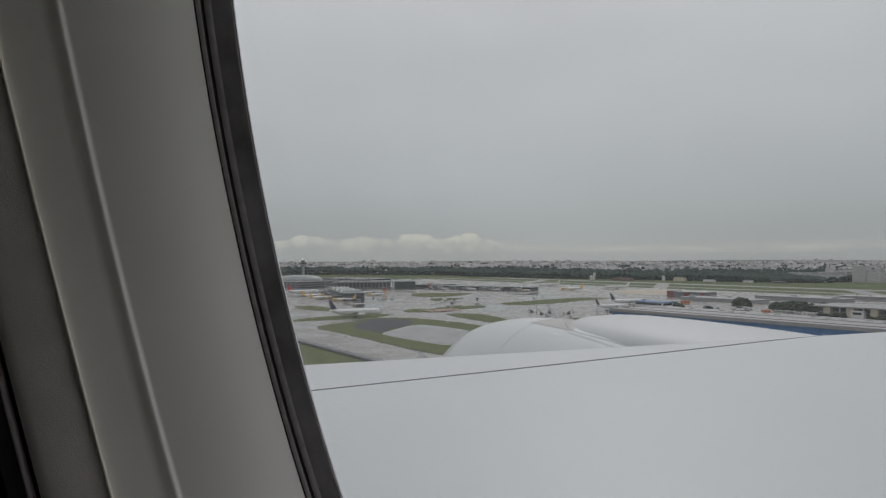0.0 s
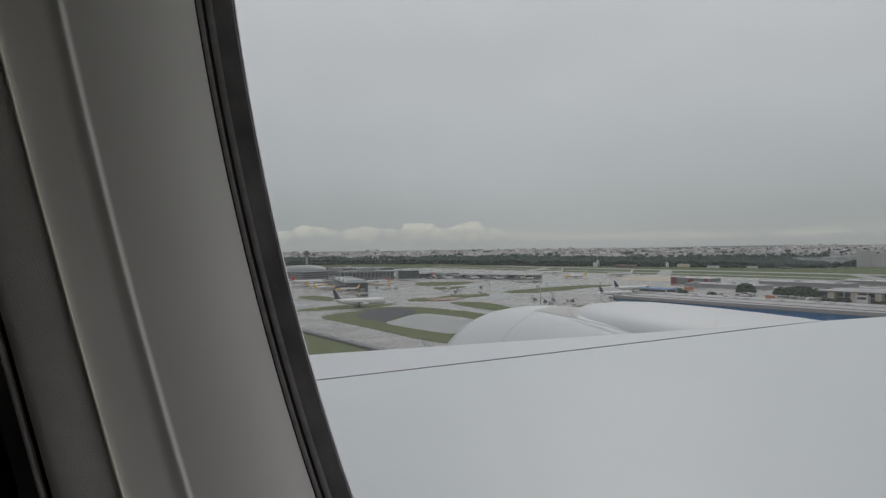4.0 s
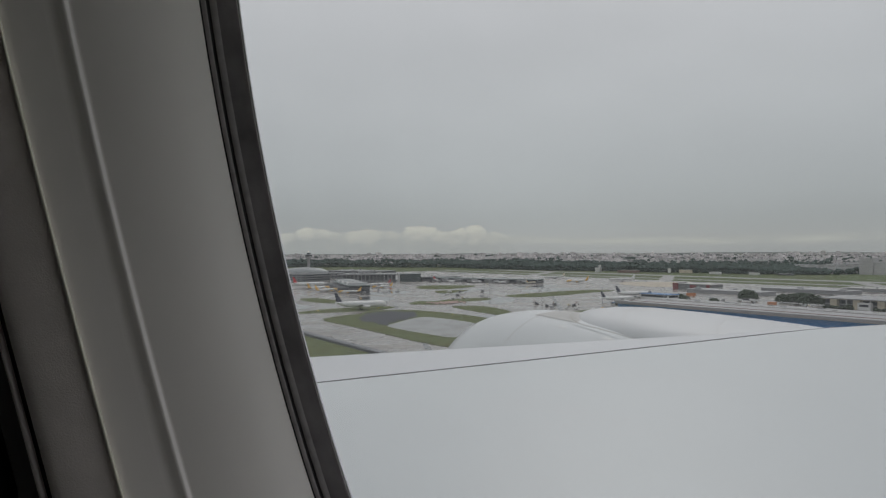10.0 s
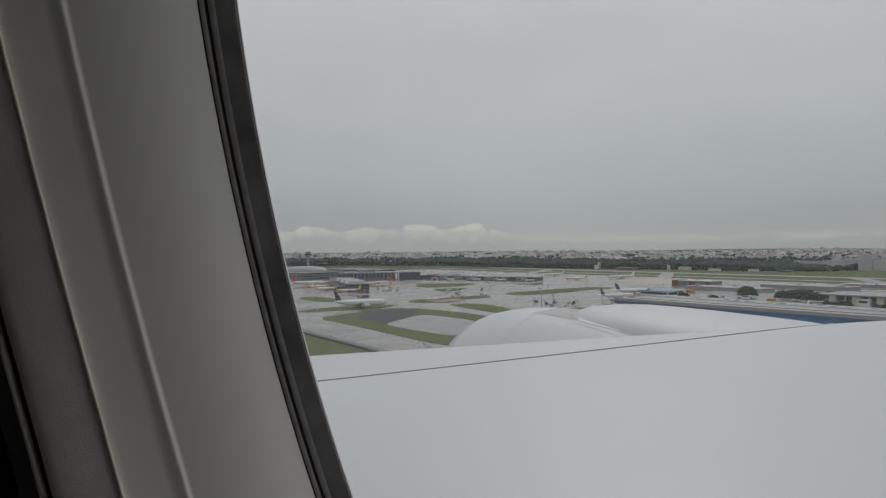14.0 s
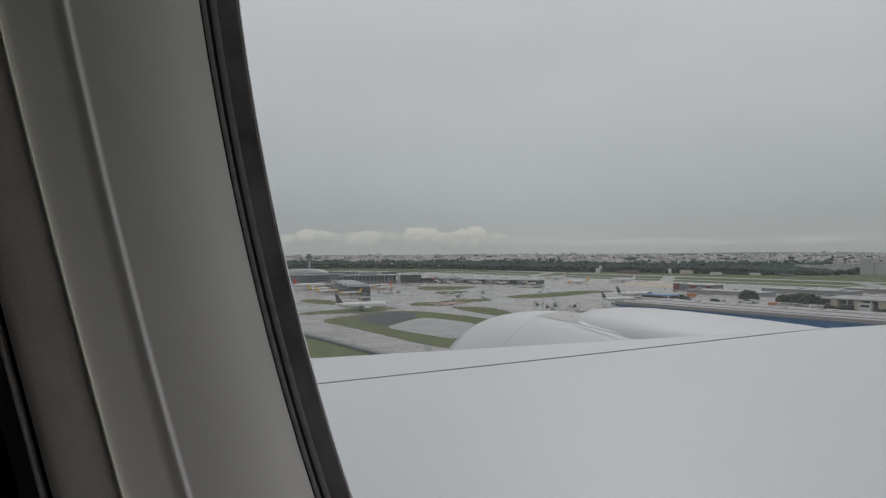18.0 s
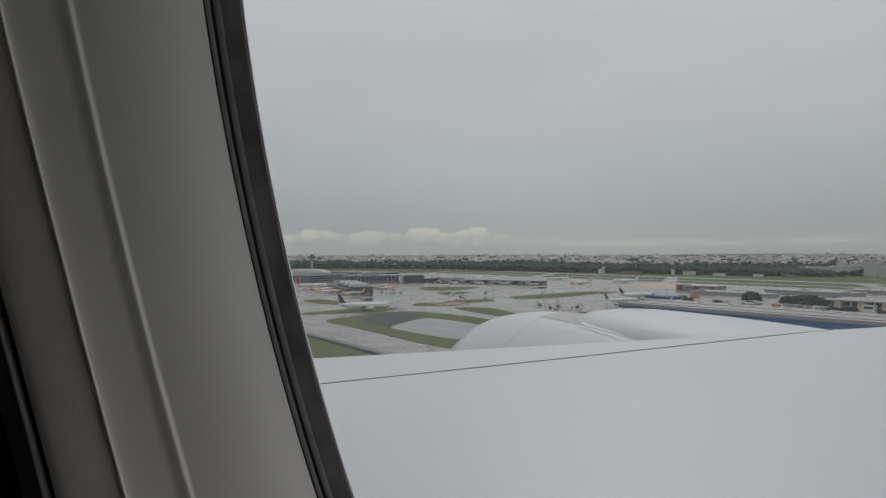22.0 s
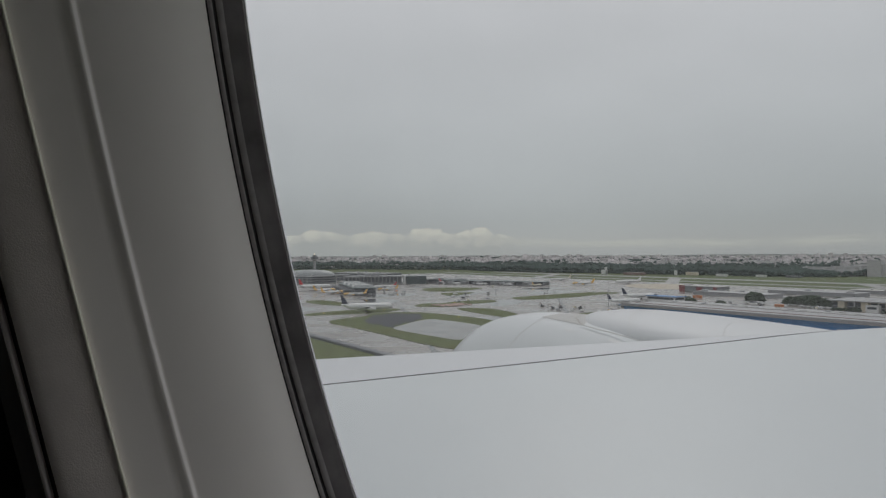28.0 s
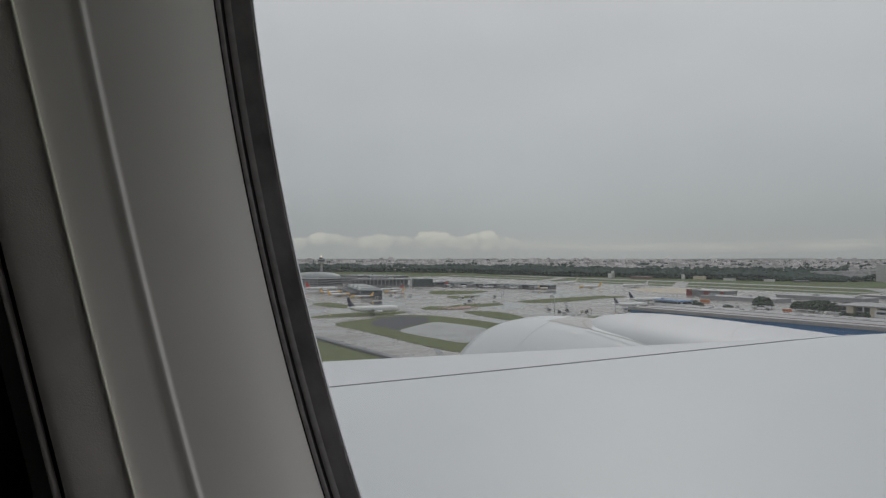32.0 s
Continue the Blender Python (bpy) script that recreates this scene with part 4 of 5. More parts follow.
part("end_pylon", (*box(151.3, 155.5, -1, 10, 0, 21.6), M["wall_white"], False), hall, "slim white end pylon")
for x0, x1, y0, y1, z1, m in ((50, 92, 22, 60, 28.0, "roof_terminal"), (-30, 12, 20, 66, 25.0, "wall_terminal"), (98, 112, 30, 40, 23.5, "roof_light"), (24, 40, 12, 30, 24.0, "wall_grey")):
    part("roof_block", (*box(x0, x1, y0, y1, 20.9, z1, 0.5), M[m], False), hall_roof)
building("terminal_wing", "dark green glazed wing beside the terminal hall", 929, 1592, 52, 44, 20, "wall_glass_green", "roof_green", -19.7, 3, extras=2, bays=6)
building("terminal_wing", "low dark gate wing with flat roof", 1012, 1568, 110, 26, 11, "wall_dark", "roof_terminal", -16, 1, extras=3, bays=5)
near_pier = building("pier_building", "low gate pier with dark green roof and glazing", 622, 1315, 42, 240, 14, "wall_dark", "roof_green", -17, 2, extras=0)
for i in range(7):
    y = -112 + i * 32
    part("skylight", (*loft([[(-18, y, 13.8), (-18, y + 6, 19.0), (-18, y + 22, 14.2)], [(18, y, 13.8), (18, y + 6, 19.0), (18, y + 22, 14.2)]]), M["wall_white" if i % 2 else "dome_glass"], False), near_pier, "pale sloping skylight")
far_pier = building("pier_building", "long low far pier with dark green roof", 1055, 1415, 40, 300, 9.5, "wall_dark", "roof_green", 26, 1)
for i in range(6):
    y = -120 + i * 44
    part("gate_lounge", (*box(-38, -20, y, y + 18, 0, 7.5, 0.8), M["wall_terminal"], False), far_pier, "grey gate lounge")
    part("gate_lounge", (*box(-38, -20, y * 0.85 + 6, y * 0.85 + 20, 0, 9, 0.8), M["wall_dark"], False), near_pier)

dome = thing("terminal_dome", "large low glazed dome roof of the terminal", "dome", (723, 1824, 20.3), -33)
dn, dm = 36, 9
rows = []
for j in range(dm):
    e = math.pi / 2 * j / (dm - 0.6)
    rows.append([(68 * math.cos(e) ** 0.7 * math.cos(2 * math.pi * i / dn), 38 * math.cos(e) ** 0.7 * math.sin(2 * math.pi * i / dn), 16 * math.sin(e)) for i in range(dn)])
part("dome_shell", (*loft(rows), M["dome_glass"], True), dome)
for i in range(9):
    a = -56 + i * 14
    w = 38 * math.sqrt(1 - (a / 69) ** 2)
    t = 16.4 * math.sqrt(1 - (a / 69) ** 2)
    arc = [(w * math.cos(math.pi * k / 12), t * math.sin(math.pi * k / 12)) for k in range(13)]
    rows = [[(a - 0.4, p, q - 0.6) for p, q in arc], [(a - 0.4, p, q + 0.3) for p, q in arc], [(a + 0.4, p, q + 0.3) for p, q in arc], [(a + 0.4, p, q - 0.6) for p, q in arc]]
    part("dome_rib", (*loft(rows, closed=False), M["air_grey"], False), dome)

tower = thing("control_tower", "tall concrete airport control tower with a wide dark cab", "control tower", (850, 2110, 0.5))
part("shaft", (*tube_z([(0, 5.4), (20, 4.4), (52, 4.0), (58, 4.4)], 20), M["tower_concrete"], True), tower)
part("collar", (*tube_z([(57, 4.4), (60, 8.0), (63, 12.5), (64.5, 12.8), (65, 12.2)], 24), M["tower_concrete"], True), tower, "flared concrete collar")
part("cab", (*tube_z([(65, 10.6), (69.5, 12.2)], 24), M["band_glass"], False), tower, "dark glazed control cab")
part("cab_roof", (*tube_z([(69.5, 12.8), (70.6, 12.8), (71.6, 10.0)], 24), M["wall_grey"], False), tower)
part("upper_cab", (*tube_z([(71.6, 6.2), (75.5, 7.2)], 20), M["band_glass"], False), tower)
part("top_roof", (*tube_z([(75.5, 7.8), (76.4, 7.8), (77.4, 4.0), (78.0, 1.0)], 20), M["wall_grey"], False), tower)
part("beacon", (*tube_z([(78, 0.5), (81, 0.35)], 8), M["galvanised"], False), tower)
part("beacon_lamp", (*tube_z([(81, 0.9), (82.2, 0.9)], 8), lamp_mat, False), tower, "lit warm beacon lamp")

# freight sheds beside the apron
shed = building("cargo_shed", "long low freight shed with grey roof and blue front", 755, 420, 100, 455, 11, "wall_blue", "roof_grey", 0, 0, eave=3.0, extras=0)
for i in range(13):
    y = -222 + i * 34
    part("loading_door", (*box(-50.4, -49.6, y, y + 20, 0, 6.0), M["roof_blue" if i % 3 else "wall_blue"], False), shed)
part("parapet", (*box(-53.8, -52.8, -230, 230, 8.0, 11.9), M["roof_grey"], False), shed, "grey roof edge")
part("roof_gutter", (*box(-30, -28.5, -226, 226, 10.8, 11.6), M["wall_brown"], False), shed, "brown roof gutter")
part("roof_ridge", (*box(10, 14, -226, 226, 10.8, 12.0), M["roof_light"], False), shed)
for i in range(22):
    y = -222 + i * 20
    part("roof_vent", (*box(20 + (i % 3) * 8, 24 + (i % 3) * 8, y, y + 6, 10.8, 12.2, 0.3), M["wall_grey" if i % 2 else "roof_light"], False), shed)
FREIGHT_BLOCKS = [
    (735, 642, 34, 50, 8, "wall_white", "roof_blue", 1, "small white workshop with blue roof"),
    (905, 742, 26, 56, 9, "wall_white", "roof_blue", 1, "small white store with blue roof"),
    (760, 690, 20, 26, 5, "wall_white", "roof_grey", 1, "low white hut with grey roof"),
    (1190, 880, 40, 88, 12, "wall_terminal", "roof_light", 0, "dark grey hangar with maroon door panels and pale roof"),
    (1120, 760, 46, 150, 6.5, "wall_grey", "roof_grey", 0, "low grey roofed freight building"),
    (1260, 690, 50, 160, 7, "wall_grey", "roof_grey", 0, "low grey freight building"),
    (1380, 620, 40, 120, 7, "wall_grey", "roof_light", 0, "low grey store near the runway"),
    (1105, 385, 28, 170, 25, "wall_cream", "roof_light", 6, "cream six storey office with brown window bands"),
    (1062, 395, 46, 30, 18, "wall_cream", "roof_light", 3, "cream stair block of the office"),
    (1085, 46, 150, 300, 21, "wall_brown", "roof_grey", 0, "large freight hall with red brown front"),
    (985, -128, 34, 42, 35, "wall_cream", "roof_light", 6, "cream office tower with dark window bands"),
    (1042, -172, 34, 42, 35, "wall_cream", "roof_light", 6, "cream office tower with dark window bands"),
    (1200, -150, 60, 130, 25, "wall_white", "roof_light", 5, "white multi storey car park with dark decks"),
]
WORKSHOP_BLOCKS = [
    (1275, -485, 60, 90, 12, "wall_grey", "roof_grey", 1, "grey shed with open front"),
    (470, -345, 50, 130, 25, "wall_dark", "roof_light", 2, "dark glazed block with pale roof"),
    (600, -318, 60, 74, 31, "wall_cream", "roof_grey", 6, "cream block with louvred storeys and blue roof light"),
    (560, -290, 30, 50, 30, "wall_dark", "roof_grey", 1, "dark glass block with flat roof"),
    (700, -300, 70, 90, 16, "wall_grey", "roof_grey", 1, "low grey roofed workshop"),
    (740, -200, 80, 70, 18, "wall_grey", "roof_light", 1, "low pale roofed workshop"),
    (580, 10, 130, 90, 25, "wall_dark", "roof_grey", 0, "dark grey aircraft hangar building"),
    (665, -32, 40, 46, 27, "wall_cream", "roof_light", 4, "cream concrete office block"),
    (490, -40, 60, 70, 21, "wall_dark", "roof_light", 0, "black clad hangar with pale roof"),
    (580, -88, 80, 60, 30, "wall_dark", "roof_grey", 5, "dark office block with rows of small windows"),
    (420, -250, 60, 90, 12, "wall_grey", "roof_light", 1, "low pale roofed building"),
    (480, -470, 60, 80, 10, "wall_grey", "roof_grey", 1, "low grey roofed building"),
    (600, -440, 80, 60, 12, "wall_grey", "roof_light", 1, "low pale roofed shed")]
for x, y, sx, sy, h, w, r, st, lb in FREIGHT_BLOCKS + WORKSHOP_BLOCKS:
    building("airfield_building", lb, x, y, sx, sy, h, w, r, 0, st, eave=0.6 if "cream" in lb else 1.2, extras=3 if sx * sy > 3000 else 1)
maroon = thing("hangar_door_set", "maroon door panels standing before the dark hangar", "door", (1169.2, 880, 0.5))
for y0, y1, z1 in ((-44, -36, 11), (-12, 2, 10), (30, 44, 12.5)):
    part("door_panel", (*box(-0.8, -0.2, y0, y1, 0, z1), M["wall_maroon"], False), maroon)

# the cream office with its piers, dark bays and hedge
office = thing("cream_office", "cream office with wide piers, dark recessed bays and grey roof", "office", (950, 420, 0.5))
part("bay_wall", (*box(7, 40, -118, 82, 0, 12.6), M["wall_dark"], False), office, "dark recessed bay wall")
part("roof", (*loft([[(-3, -122, 13.0), (-3, 86, 13.0), (46, 86, 13.0), (46, -122, 13.0)], [(-3, -122, 14.0), (-3, 86, 14.0), (46, 86, 14.0), (46, -122, 14.0)], [(16, -104, 17.0), (16, 66, 17.0), (28, 66, 17.0), (28, -104, 17.0)]]), M["roof_terminal"], False), office, "low grey hipped roof")
part("parapet", (*box(0.6, 7, -118, 82, 12.2, 13.0), M["wall_cream"], False), office)
part("balcony", (*box(3.5, 7, -118, 82, 5.2, 6.0), M["wall_grey"], False), office)
for i in range(7):
    y = 72 - i * 30
    part("pier", (*box(0, 7, y - 9, y, 0, 12.6), M["wall_cream"], False), office)
    part("bay_post", (*box(3, 4.2, y - 20.6, y - 19.2, 0, 12.0), M["wall_white"], False), office)
    part("bay_window", (*box(6.7, 7.05, y - 17.5, y - 12.0, 6.8, 10.6), M["band_glass"], False), office)
porch = part("porch", (*box(-5, 2, 18, 34, 0, 9.5), M["wall_white"], False), office, "white porch with a dark window")
part("porch_window", (*box(-5.15, -4.9, 20.5, 31.5, 4.4, 7.4), M["band_glass"], False), porch)
hedge_rng = random.Random(5)
for y0, y1 in ((36, 76), (-20, 12), (-80, -44)):
    hedge = thing("hedge", "dark clipped hedge along the cream office", "hedge", (941, 420, 0.5), group="office hedges")
    part("foliage", (*joined(*(crown_lump(hedge_rng, hedge_rng.uniform(-2.5, 2.5), hedge_rng.uniform(y0, y1), hedge_rng.uniform(0.8, 3.0), hedge_rng.uniform(1.2, 2.2), 0.8) for k in range(110))), M["leaf"], False), hedge)
blue_light = thing("roof_light_canopy", "bright blue roof canopy on the cream block", "canopy", (590, -318, 31.5))
part("canopy_sheet", (*box(-20, 20, -16, 16, 0, 1.2, 0.5), M["roof_blue"], False), blue_light)
warehouse = building("freight_warehouse", "long white roofed warehouse with rounded cream end", 995, 190, 60, 250, 15, "wall_cream", "roof_light", 0, 1, extras=5)
part("end_block", (*tube_z([(0, 24), (16, 24), (17.5, 22)], 24, -4, -128), M["wall_cream"], True), warehouse, "rounded cream end block")
for i in range(5):
    arched_shed("aircraft_hangar", "grey arched roof hangar in a row", 1300 + i * 8, -200 - i * 40, 38, 110, 12, 6, "wall_grey", "roof_grey", 0)

# city blocks that stand out near the wood
for x, y, sx, sy, h, st in ((2330, 1084, 40, 40, 52, 6), (2338, 1046, 36, 36, 38, 5), (2290, 1212, 30, 170, 30, 3), (2390, 1190, 60, 90, 32, 5), (2420, 1010, 60, 110, 40, 8), (2560, 1310, 50, 110, 24, 4), (2700, 1180, 40, 70, 30, 5),
                            (2860, 1360, 40, 90, 26, 5), (2900, 1700, 40, 90, 20, 4), (3250, 1200, 60, 120, 34, 7), (3100, 1050, 50, 80, 38, 8), (3000, 1900, 40, 110, 24, 5), (2860, 2300, 30, 90, 22, 4)):
    b = building("apartment_block", "pale grey city block beyond the trees", x, y, sx, sy, h, "wall_pale", "roof_grey", 0, st, glass="roof_light", bays=5)
    b.location.z = rise(x, y)
for x, y, sx, sy, h, wl, rf, lb in ((1985, 1583, 8, 8, 17, "wall_white", "roof_light", "slim white tower hut beside the far runway"), (2005, 1530, 14, 44, 12, "wall_cream", "roof_light", "low cream hall beside the far runway"),
                                (1990, 1402, 10, 40, 8, "wall_white", "roof_light", "long white hut beside the far runway"), (2030, 1288, 10, 32, 7, "wall_white", "roof_light", "long white hut beside the far runway"),
                                (1870, 1812, 14, 20, 17, "wall_white", "roof_light", "small white towered house before the trees"), (1872, 1806, 6, 8, 27, "wall_white", "roof_grey", "white tower of the towered house"),
                                (1895, 1690, 26, 80, 9, "wall_brown", "roof_brown", "low red brown hall before the trees"), (2060, 1200, 12, 46, 5, "wall_dark", "roof_grey", "low dark hut on the far grass")):
    building("runway_hut", lb, x, y, sx, sy, h, wl, rf, 0, 0, eave=0.4)

# ---- parked and taxiing aircraft ----


def airliner(label, x, y, heading, length, body="air_white", fin="air_navy", engines=2, belly=None, nose=None):
    """A jet airliner; heading in degrees from the plan's x axis. Its nose points along local +y."""
    L = length
    r = L * (0.060 if engines == 4 else 0.046)
    fin_h = L * (0.19 if engines == 4 else 0.155)
    zc_ = r * 1.75
    a = thing("airliner", label, "aircraft", (x, y, 0.5), heading - 90, group="parked airliners")
    part("fuselage", (*tube_y([(0.5 * L, 0, zc_ - 0.25 * r, 0.06 * r), (0.485 * L, 0, zc_ - 0.2 * r, 0.42 * r), (0.455 * L, 0, zc_ - 0.1 * r, 0.75 * r), (0.41 * L, 0, zc_, 0.96 * r),
                             (0.36 * L, 0, zc_, r), (-0.16 * L, 0, zc_, r), (-0.30 * L, 0, zc_ + 0.12 * r, 0.86 * r), (-0.42 * L, 0, zc_ + 0.4 * r, 0.5 * r), (-0.5 * L, 0, zc_ + 0.62 * r, 0.14 * r)], 18),
                      M[body], True), a)
    part("cockpit_window", (*box(-0.55 * r, 0.55 * r, 0.462 * L, 0.474 * L, zc_ + 0.2 * r, zc_ + 0.5 * r), M["band_glass"], False), a)
    for s in (-1, 1):
        part("window_row", (*box(s * r * 0.985 - 0.06, s * r * 0.985 + 0.06, -0.26 * L, 0.38 * L, zc_ + 0.16 * r, zc_ + 0.30 * r), M["air_grey"], False), a)
        zr = zc_ - 0.45 * r
        main_wing = part("main_wing", (*blade(((0, 0.13 * L, zr), (0, -0.08 * L, zr)), ((s * 0.47 * L, -0.10 * L, zr + 0.055 * L), (s * 0.47 * L, -0.135 * L, zr + 0.055 * L)), (0.014 * L, 0.003 * L, (0, 0, 1))), M["air_grey"], False), a)
        part("tailplane", (*blade(((0, -0.38 * L, zc_ + 0.4 * r), (0, -0.46 * L, zc_ + 0.4 * r)), ((s * 0.15 * L, -0.455 * L, zc_ + 0.7 * r), (s * 0.15 * L, -0.48 * L, zc_ + 0.7 * r)), (0.006 * L, 0.002 * L, (0, 0, 1))), M[body], False), a)
        for k in range(engines // 2):
            ex, ey = s * L * (0.155 + 0.135 * k), L * (0.075 - 0.085 * k)
            er = L * 0.024
            part("engine", (*tube_y([(ey + 0.05 * L, ex, zr - 0.5 * er + 0.016 * L * k, er * 0.9), (ey + 0.035 * L, ex, zr - 0.5 * er + 0.016 * L * k, er), (ey - 0.02 * L, ex, zr - 0.5 * er + 0.016 * L * k, er * 0.8), (ey - 0.05 * L, ex, zr - 0.4 * er + 0.016 * L * k, er * 0.35)], 14), M[fin if belly else body], True), main_wing)
        part("main_gear", (*joined(*(tube_y([(-0.03 * L + 1.5 * j - 0.7, s * 0.07 * L, 0.75, 0.7), (-0.03 * L + 1.5 * j + 0.6, s * 0.07 * L, 0.75, 0.7)], 8) for j in range(2)),
                                   box(s * 0.07 * L - 0.25, s * 0.07 * L + 0.25, -0.03 * L, -0.03 * L + 0.5, 0.8, zr)), M["tyre"], False), a)
    part("nose_gear", (*box(-0.25, 0.25, 0.40 * L, 0.40 * L + 0.5, 0.0, zc_ - 0.7 * r), M["tyre"], False), a)
    part("tail_fin", (*blade(((0, -0.35 * L, zc_ + 0.6 * r), (0, -0.475 * L, zc_ + 0.6 * r)), ((0, -0.475 * L, zc_ + 0.6 * r + fin_h), (0, -0.52 * L, zc_ + 0.6 * r + fin_h)), (0.008 * L, 0.003 * L, (1, 0, 0))), M[fin], False), a)
    if belly:
        part("tail_paint", (*tube_y([(-0.345 * L, 0, zc_ + 0.235 * r, 0.755 * r), (-0.35 * L, 0, zc_ + 0.24 * r, 0.75 * r), (-0.42 * L, 0, zc_ + 0.4 * r, 0.52 * r), (-0.49 * L, 0, zc_ + 0.6 * r, 0.18 * r)], 18), M[belly], True), a)
    if nose:
        part("nose_paint", (*tube_y([(0.487 * L, 0, zc_ - 0.2 * r, 0.44 * r), (0.456 * L, 0, zc_ - 0.1 * r, 0.77 * r), (0.41 * L, 0, zc_, 0.985 * r), (0.36 * L, 0, zc_ + 0.02 * r, 1.015 * r), (0.30 * L, 0, zc_ + 0.03 * r, 1.005 * r), (0.24 * L, 0, zc_ + 0.06 * r, 0.96 * r)], 18), M[nose], True), a)
    return a


WN, WR, YW = "white airliner with a dark blue tail fin", "white airliner with a red tail fin", "white airliner with an amber nose and amber tail on the apron"
FLEET_NEAR = [
    (WN + " and four engines, taxiing", 418, 847, -14, 73, "air_white", "air_navy", 4, None),
    ("all yellow freighter aircraft on the apron", 628, 575, -20, 44, "air_yellow", "air_yellow", 2, None),
    (WR, 622, 432, 0, 62, "air_white", "air_red", 2, None),
    (WN, 393, 512, 150, 40, "air_white", "air_navy", 2, None),
    ("large white airliner with a swept red tail", 585, 1450, -10, 72, "air_white", "air_red", 4, None),
    (YW, 545, 1258, 12, 57, "air_white", "air_amber", 2, "air_amber", "air_amber"),
    (YW, 563, 1342, 12, 57, "air_white", "air_amber", 2, "air_amber", "air_amber"),
    (YW, 562, 1192, 160, 46, "air_white", "air_amber", 2, "air_amber", "air_amber"),
    (WR, 735, 1400, 165, 56, "air_white", "air_red", 2, None),
    (YW, 700, 1318, 165, 46, "air_white", "air_amber", 2, "air_amber", "air_amber"),
    (WR, 992, 1528, 0, 55, "air_white", "air_red", 2, None),
]
FLEET_FAR = [
    ("white airliner with a cream tail at the far stand", 1340, 1470, 160, 64, "air_white", "air_cream", 2, None),
    (YW, 1208, 1242, 160, 60, "air_white", "air_amber", 2, "air_amber", "air_amber"),
    ("long white airliner by the far taxiway", 1354, 1230, 150, 70, "air_white", "air_white", 2, None),
    (WN, 812, 745, -12, 62, "air_white", "air_navy", 2, None),
    (WN, 918, 806, -12, 74, "air_white", "air_navy", 2, None),
    ("white airliner parked nose in at the pier", 980, 1465, 20, 42, "air_white", "air_grey", 2, None),
    ("white airliner parked nose in at the pier", 1010, 1395, 20, 42, "air_white", "air_grey", 2, None),
    ("white airliner parked nose in at the pier", 1040, 1330, 20, 42, "air_white", "air_grey", 2, None),
    ("cream airliner parked nose in at the pier", 1075, 1262, 20, 44, "air_cream", "air_amber", 2, None),
    ("white airliner on a remote stand", 400, 1602, 150, 60, "air_white", "air_grey", 2, None),
    ("cream coloured airliner on a remote stand", 424, 1556, 150, 60, "air_cream", "air_cream", 2, None),
    (WR, 560, 1705, -10, 56, "air_white", "air_red", 2, None),
    ("white airliner at the terminal", 423, 2030, -30, 50, "air_white", "air_red", 2, None),
    ("white airliner at the terminal", 505, 1985, -30, 56, "air_white", "air_grey", 2, None),
    ("white airliner at the terminal", 540, 1880, -30, 56, "air_white", "air_grey", 2, None),
    ("white airliner with a blue tail fin taxiing", 203, 1141, 150, 40, "air_white", "air_blue", 2, None),
    ("small white airliner beside the hangars", 730, 62, 0, 40, "air_white", "air_white", 2, None),
    ("small white airliner beside the hangars", 760, 30, 20, 36, "air_white", "air_white", 2, None),
    ("long white airliner by the far sheds", 1450, -540, 150, 70, "air_white", "air_white", 2, None),
]
for row in FLEET_NEAR + FLEET_FAR:
    airliner(*row)

# ---- boarding bridges at the gates ----


def boarding_bridge(x, y, turn, l=24.0):
    b = thing("boarding_bridge", "grey covered boarding bridge on a wheeled leg", "boarding bridge", (x, y, 0.5), turn, "boarding bridges")
    part("tunnel", (*box(-1.6, 1.6, 0, l, 4.2, 7.2, 0.4), M["wall_grey"], False), b)
    part("cabin_head", (*tube_z([(3.9, 2.6), (7.4, 2.6), (7.9, 1.8)], 12, 0, l + 1.5), M["wall_dark"], False), b)
    part("rotunda", (*tube_z([(0, 1.0), (4.0, 1.0), (4.0, 2.8), (7.5, 2.8), (8.0, 2.0)], 12), M["air_grey"], False), b)
    part("lift_leg", (*box(-2.4, 2.4, l * 0.7, l * 0.7 + 0.8, 0.6, 4.3), M["galvanised"], False), b)
    part("bogie", (*box(-2.6, 2.6, l * 0.7 - 0.8, l * 0.7 + 1.6, 0, 0.9, 0.2), M["tyre"], False), b)


for x, y, turn in ((600, 1262, 70), (612, 1345, 70), (640, 1440, 80), (690, 1345, -60), (990, 1500, 110), (1020, 1430, 110), (1052, 1362, 110), (1086, 1294, 110), (610, 1700, 90), (560, 1880, 100), (545, 1990, 100), (690, 1430, -70)):
    boarding_bridge(x, y, turn)

# ---- apron clutter ----


def truck(x, y, turn, m, l=8.0, label="white box service truck on the apron"):
    t = thing("service_truck", label, "truck", (x, y, 0.5), turn, "apron vehicles")
    part("cargo_box", (*box(-1.25, 1.25, -l / 2, l / 2 - 2.2, 0.8, 3.4, 0.15), M[m], False), t)
    cab = part("cab", (*box(-1.15, 1.15, l / 2 - 2.0, l / 2, 0.6, 2.6, 0.35), M["air_white"], False), t)
    part("windscreen", (*box(-1.0, 1.0, l / 2 - 0.02, l / 2 + 0.04, 1.5, 2.25), M["band_glass"], False), cab)
    for sx in (-1, 1):
        for yy in (-l / 2 + 1.4, l / 2 - 1.2):
            part("wheel", (*loft([[(sx * 1.05 + d, yy + 0.5 * math.cos(a), 0.5 + 0.5 * math.sin(a)) for a in (2 * math.pi * i / 10 for i in range(10))] for d in (-0.15, 0.15)]), M["tyre"], False), t)
    return t


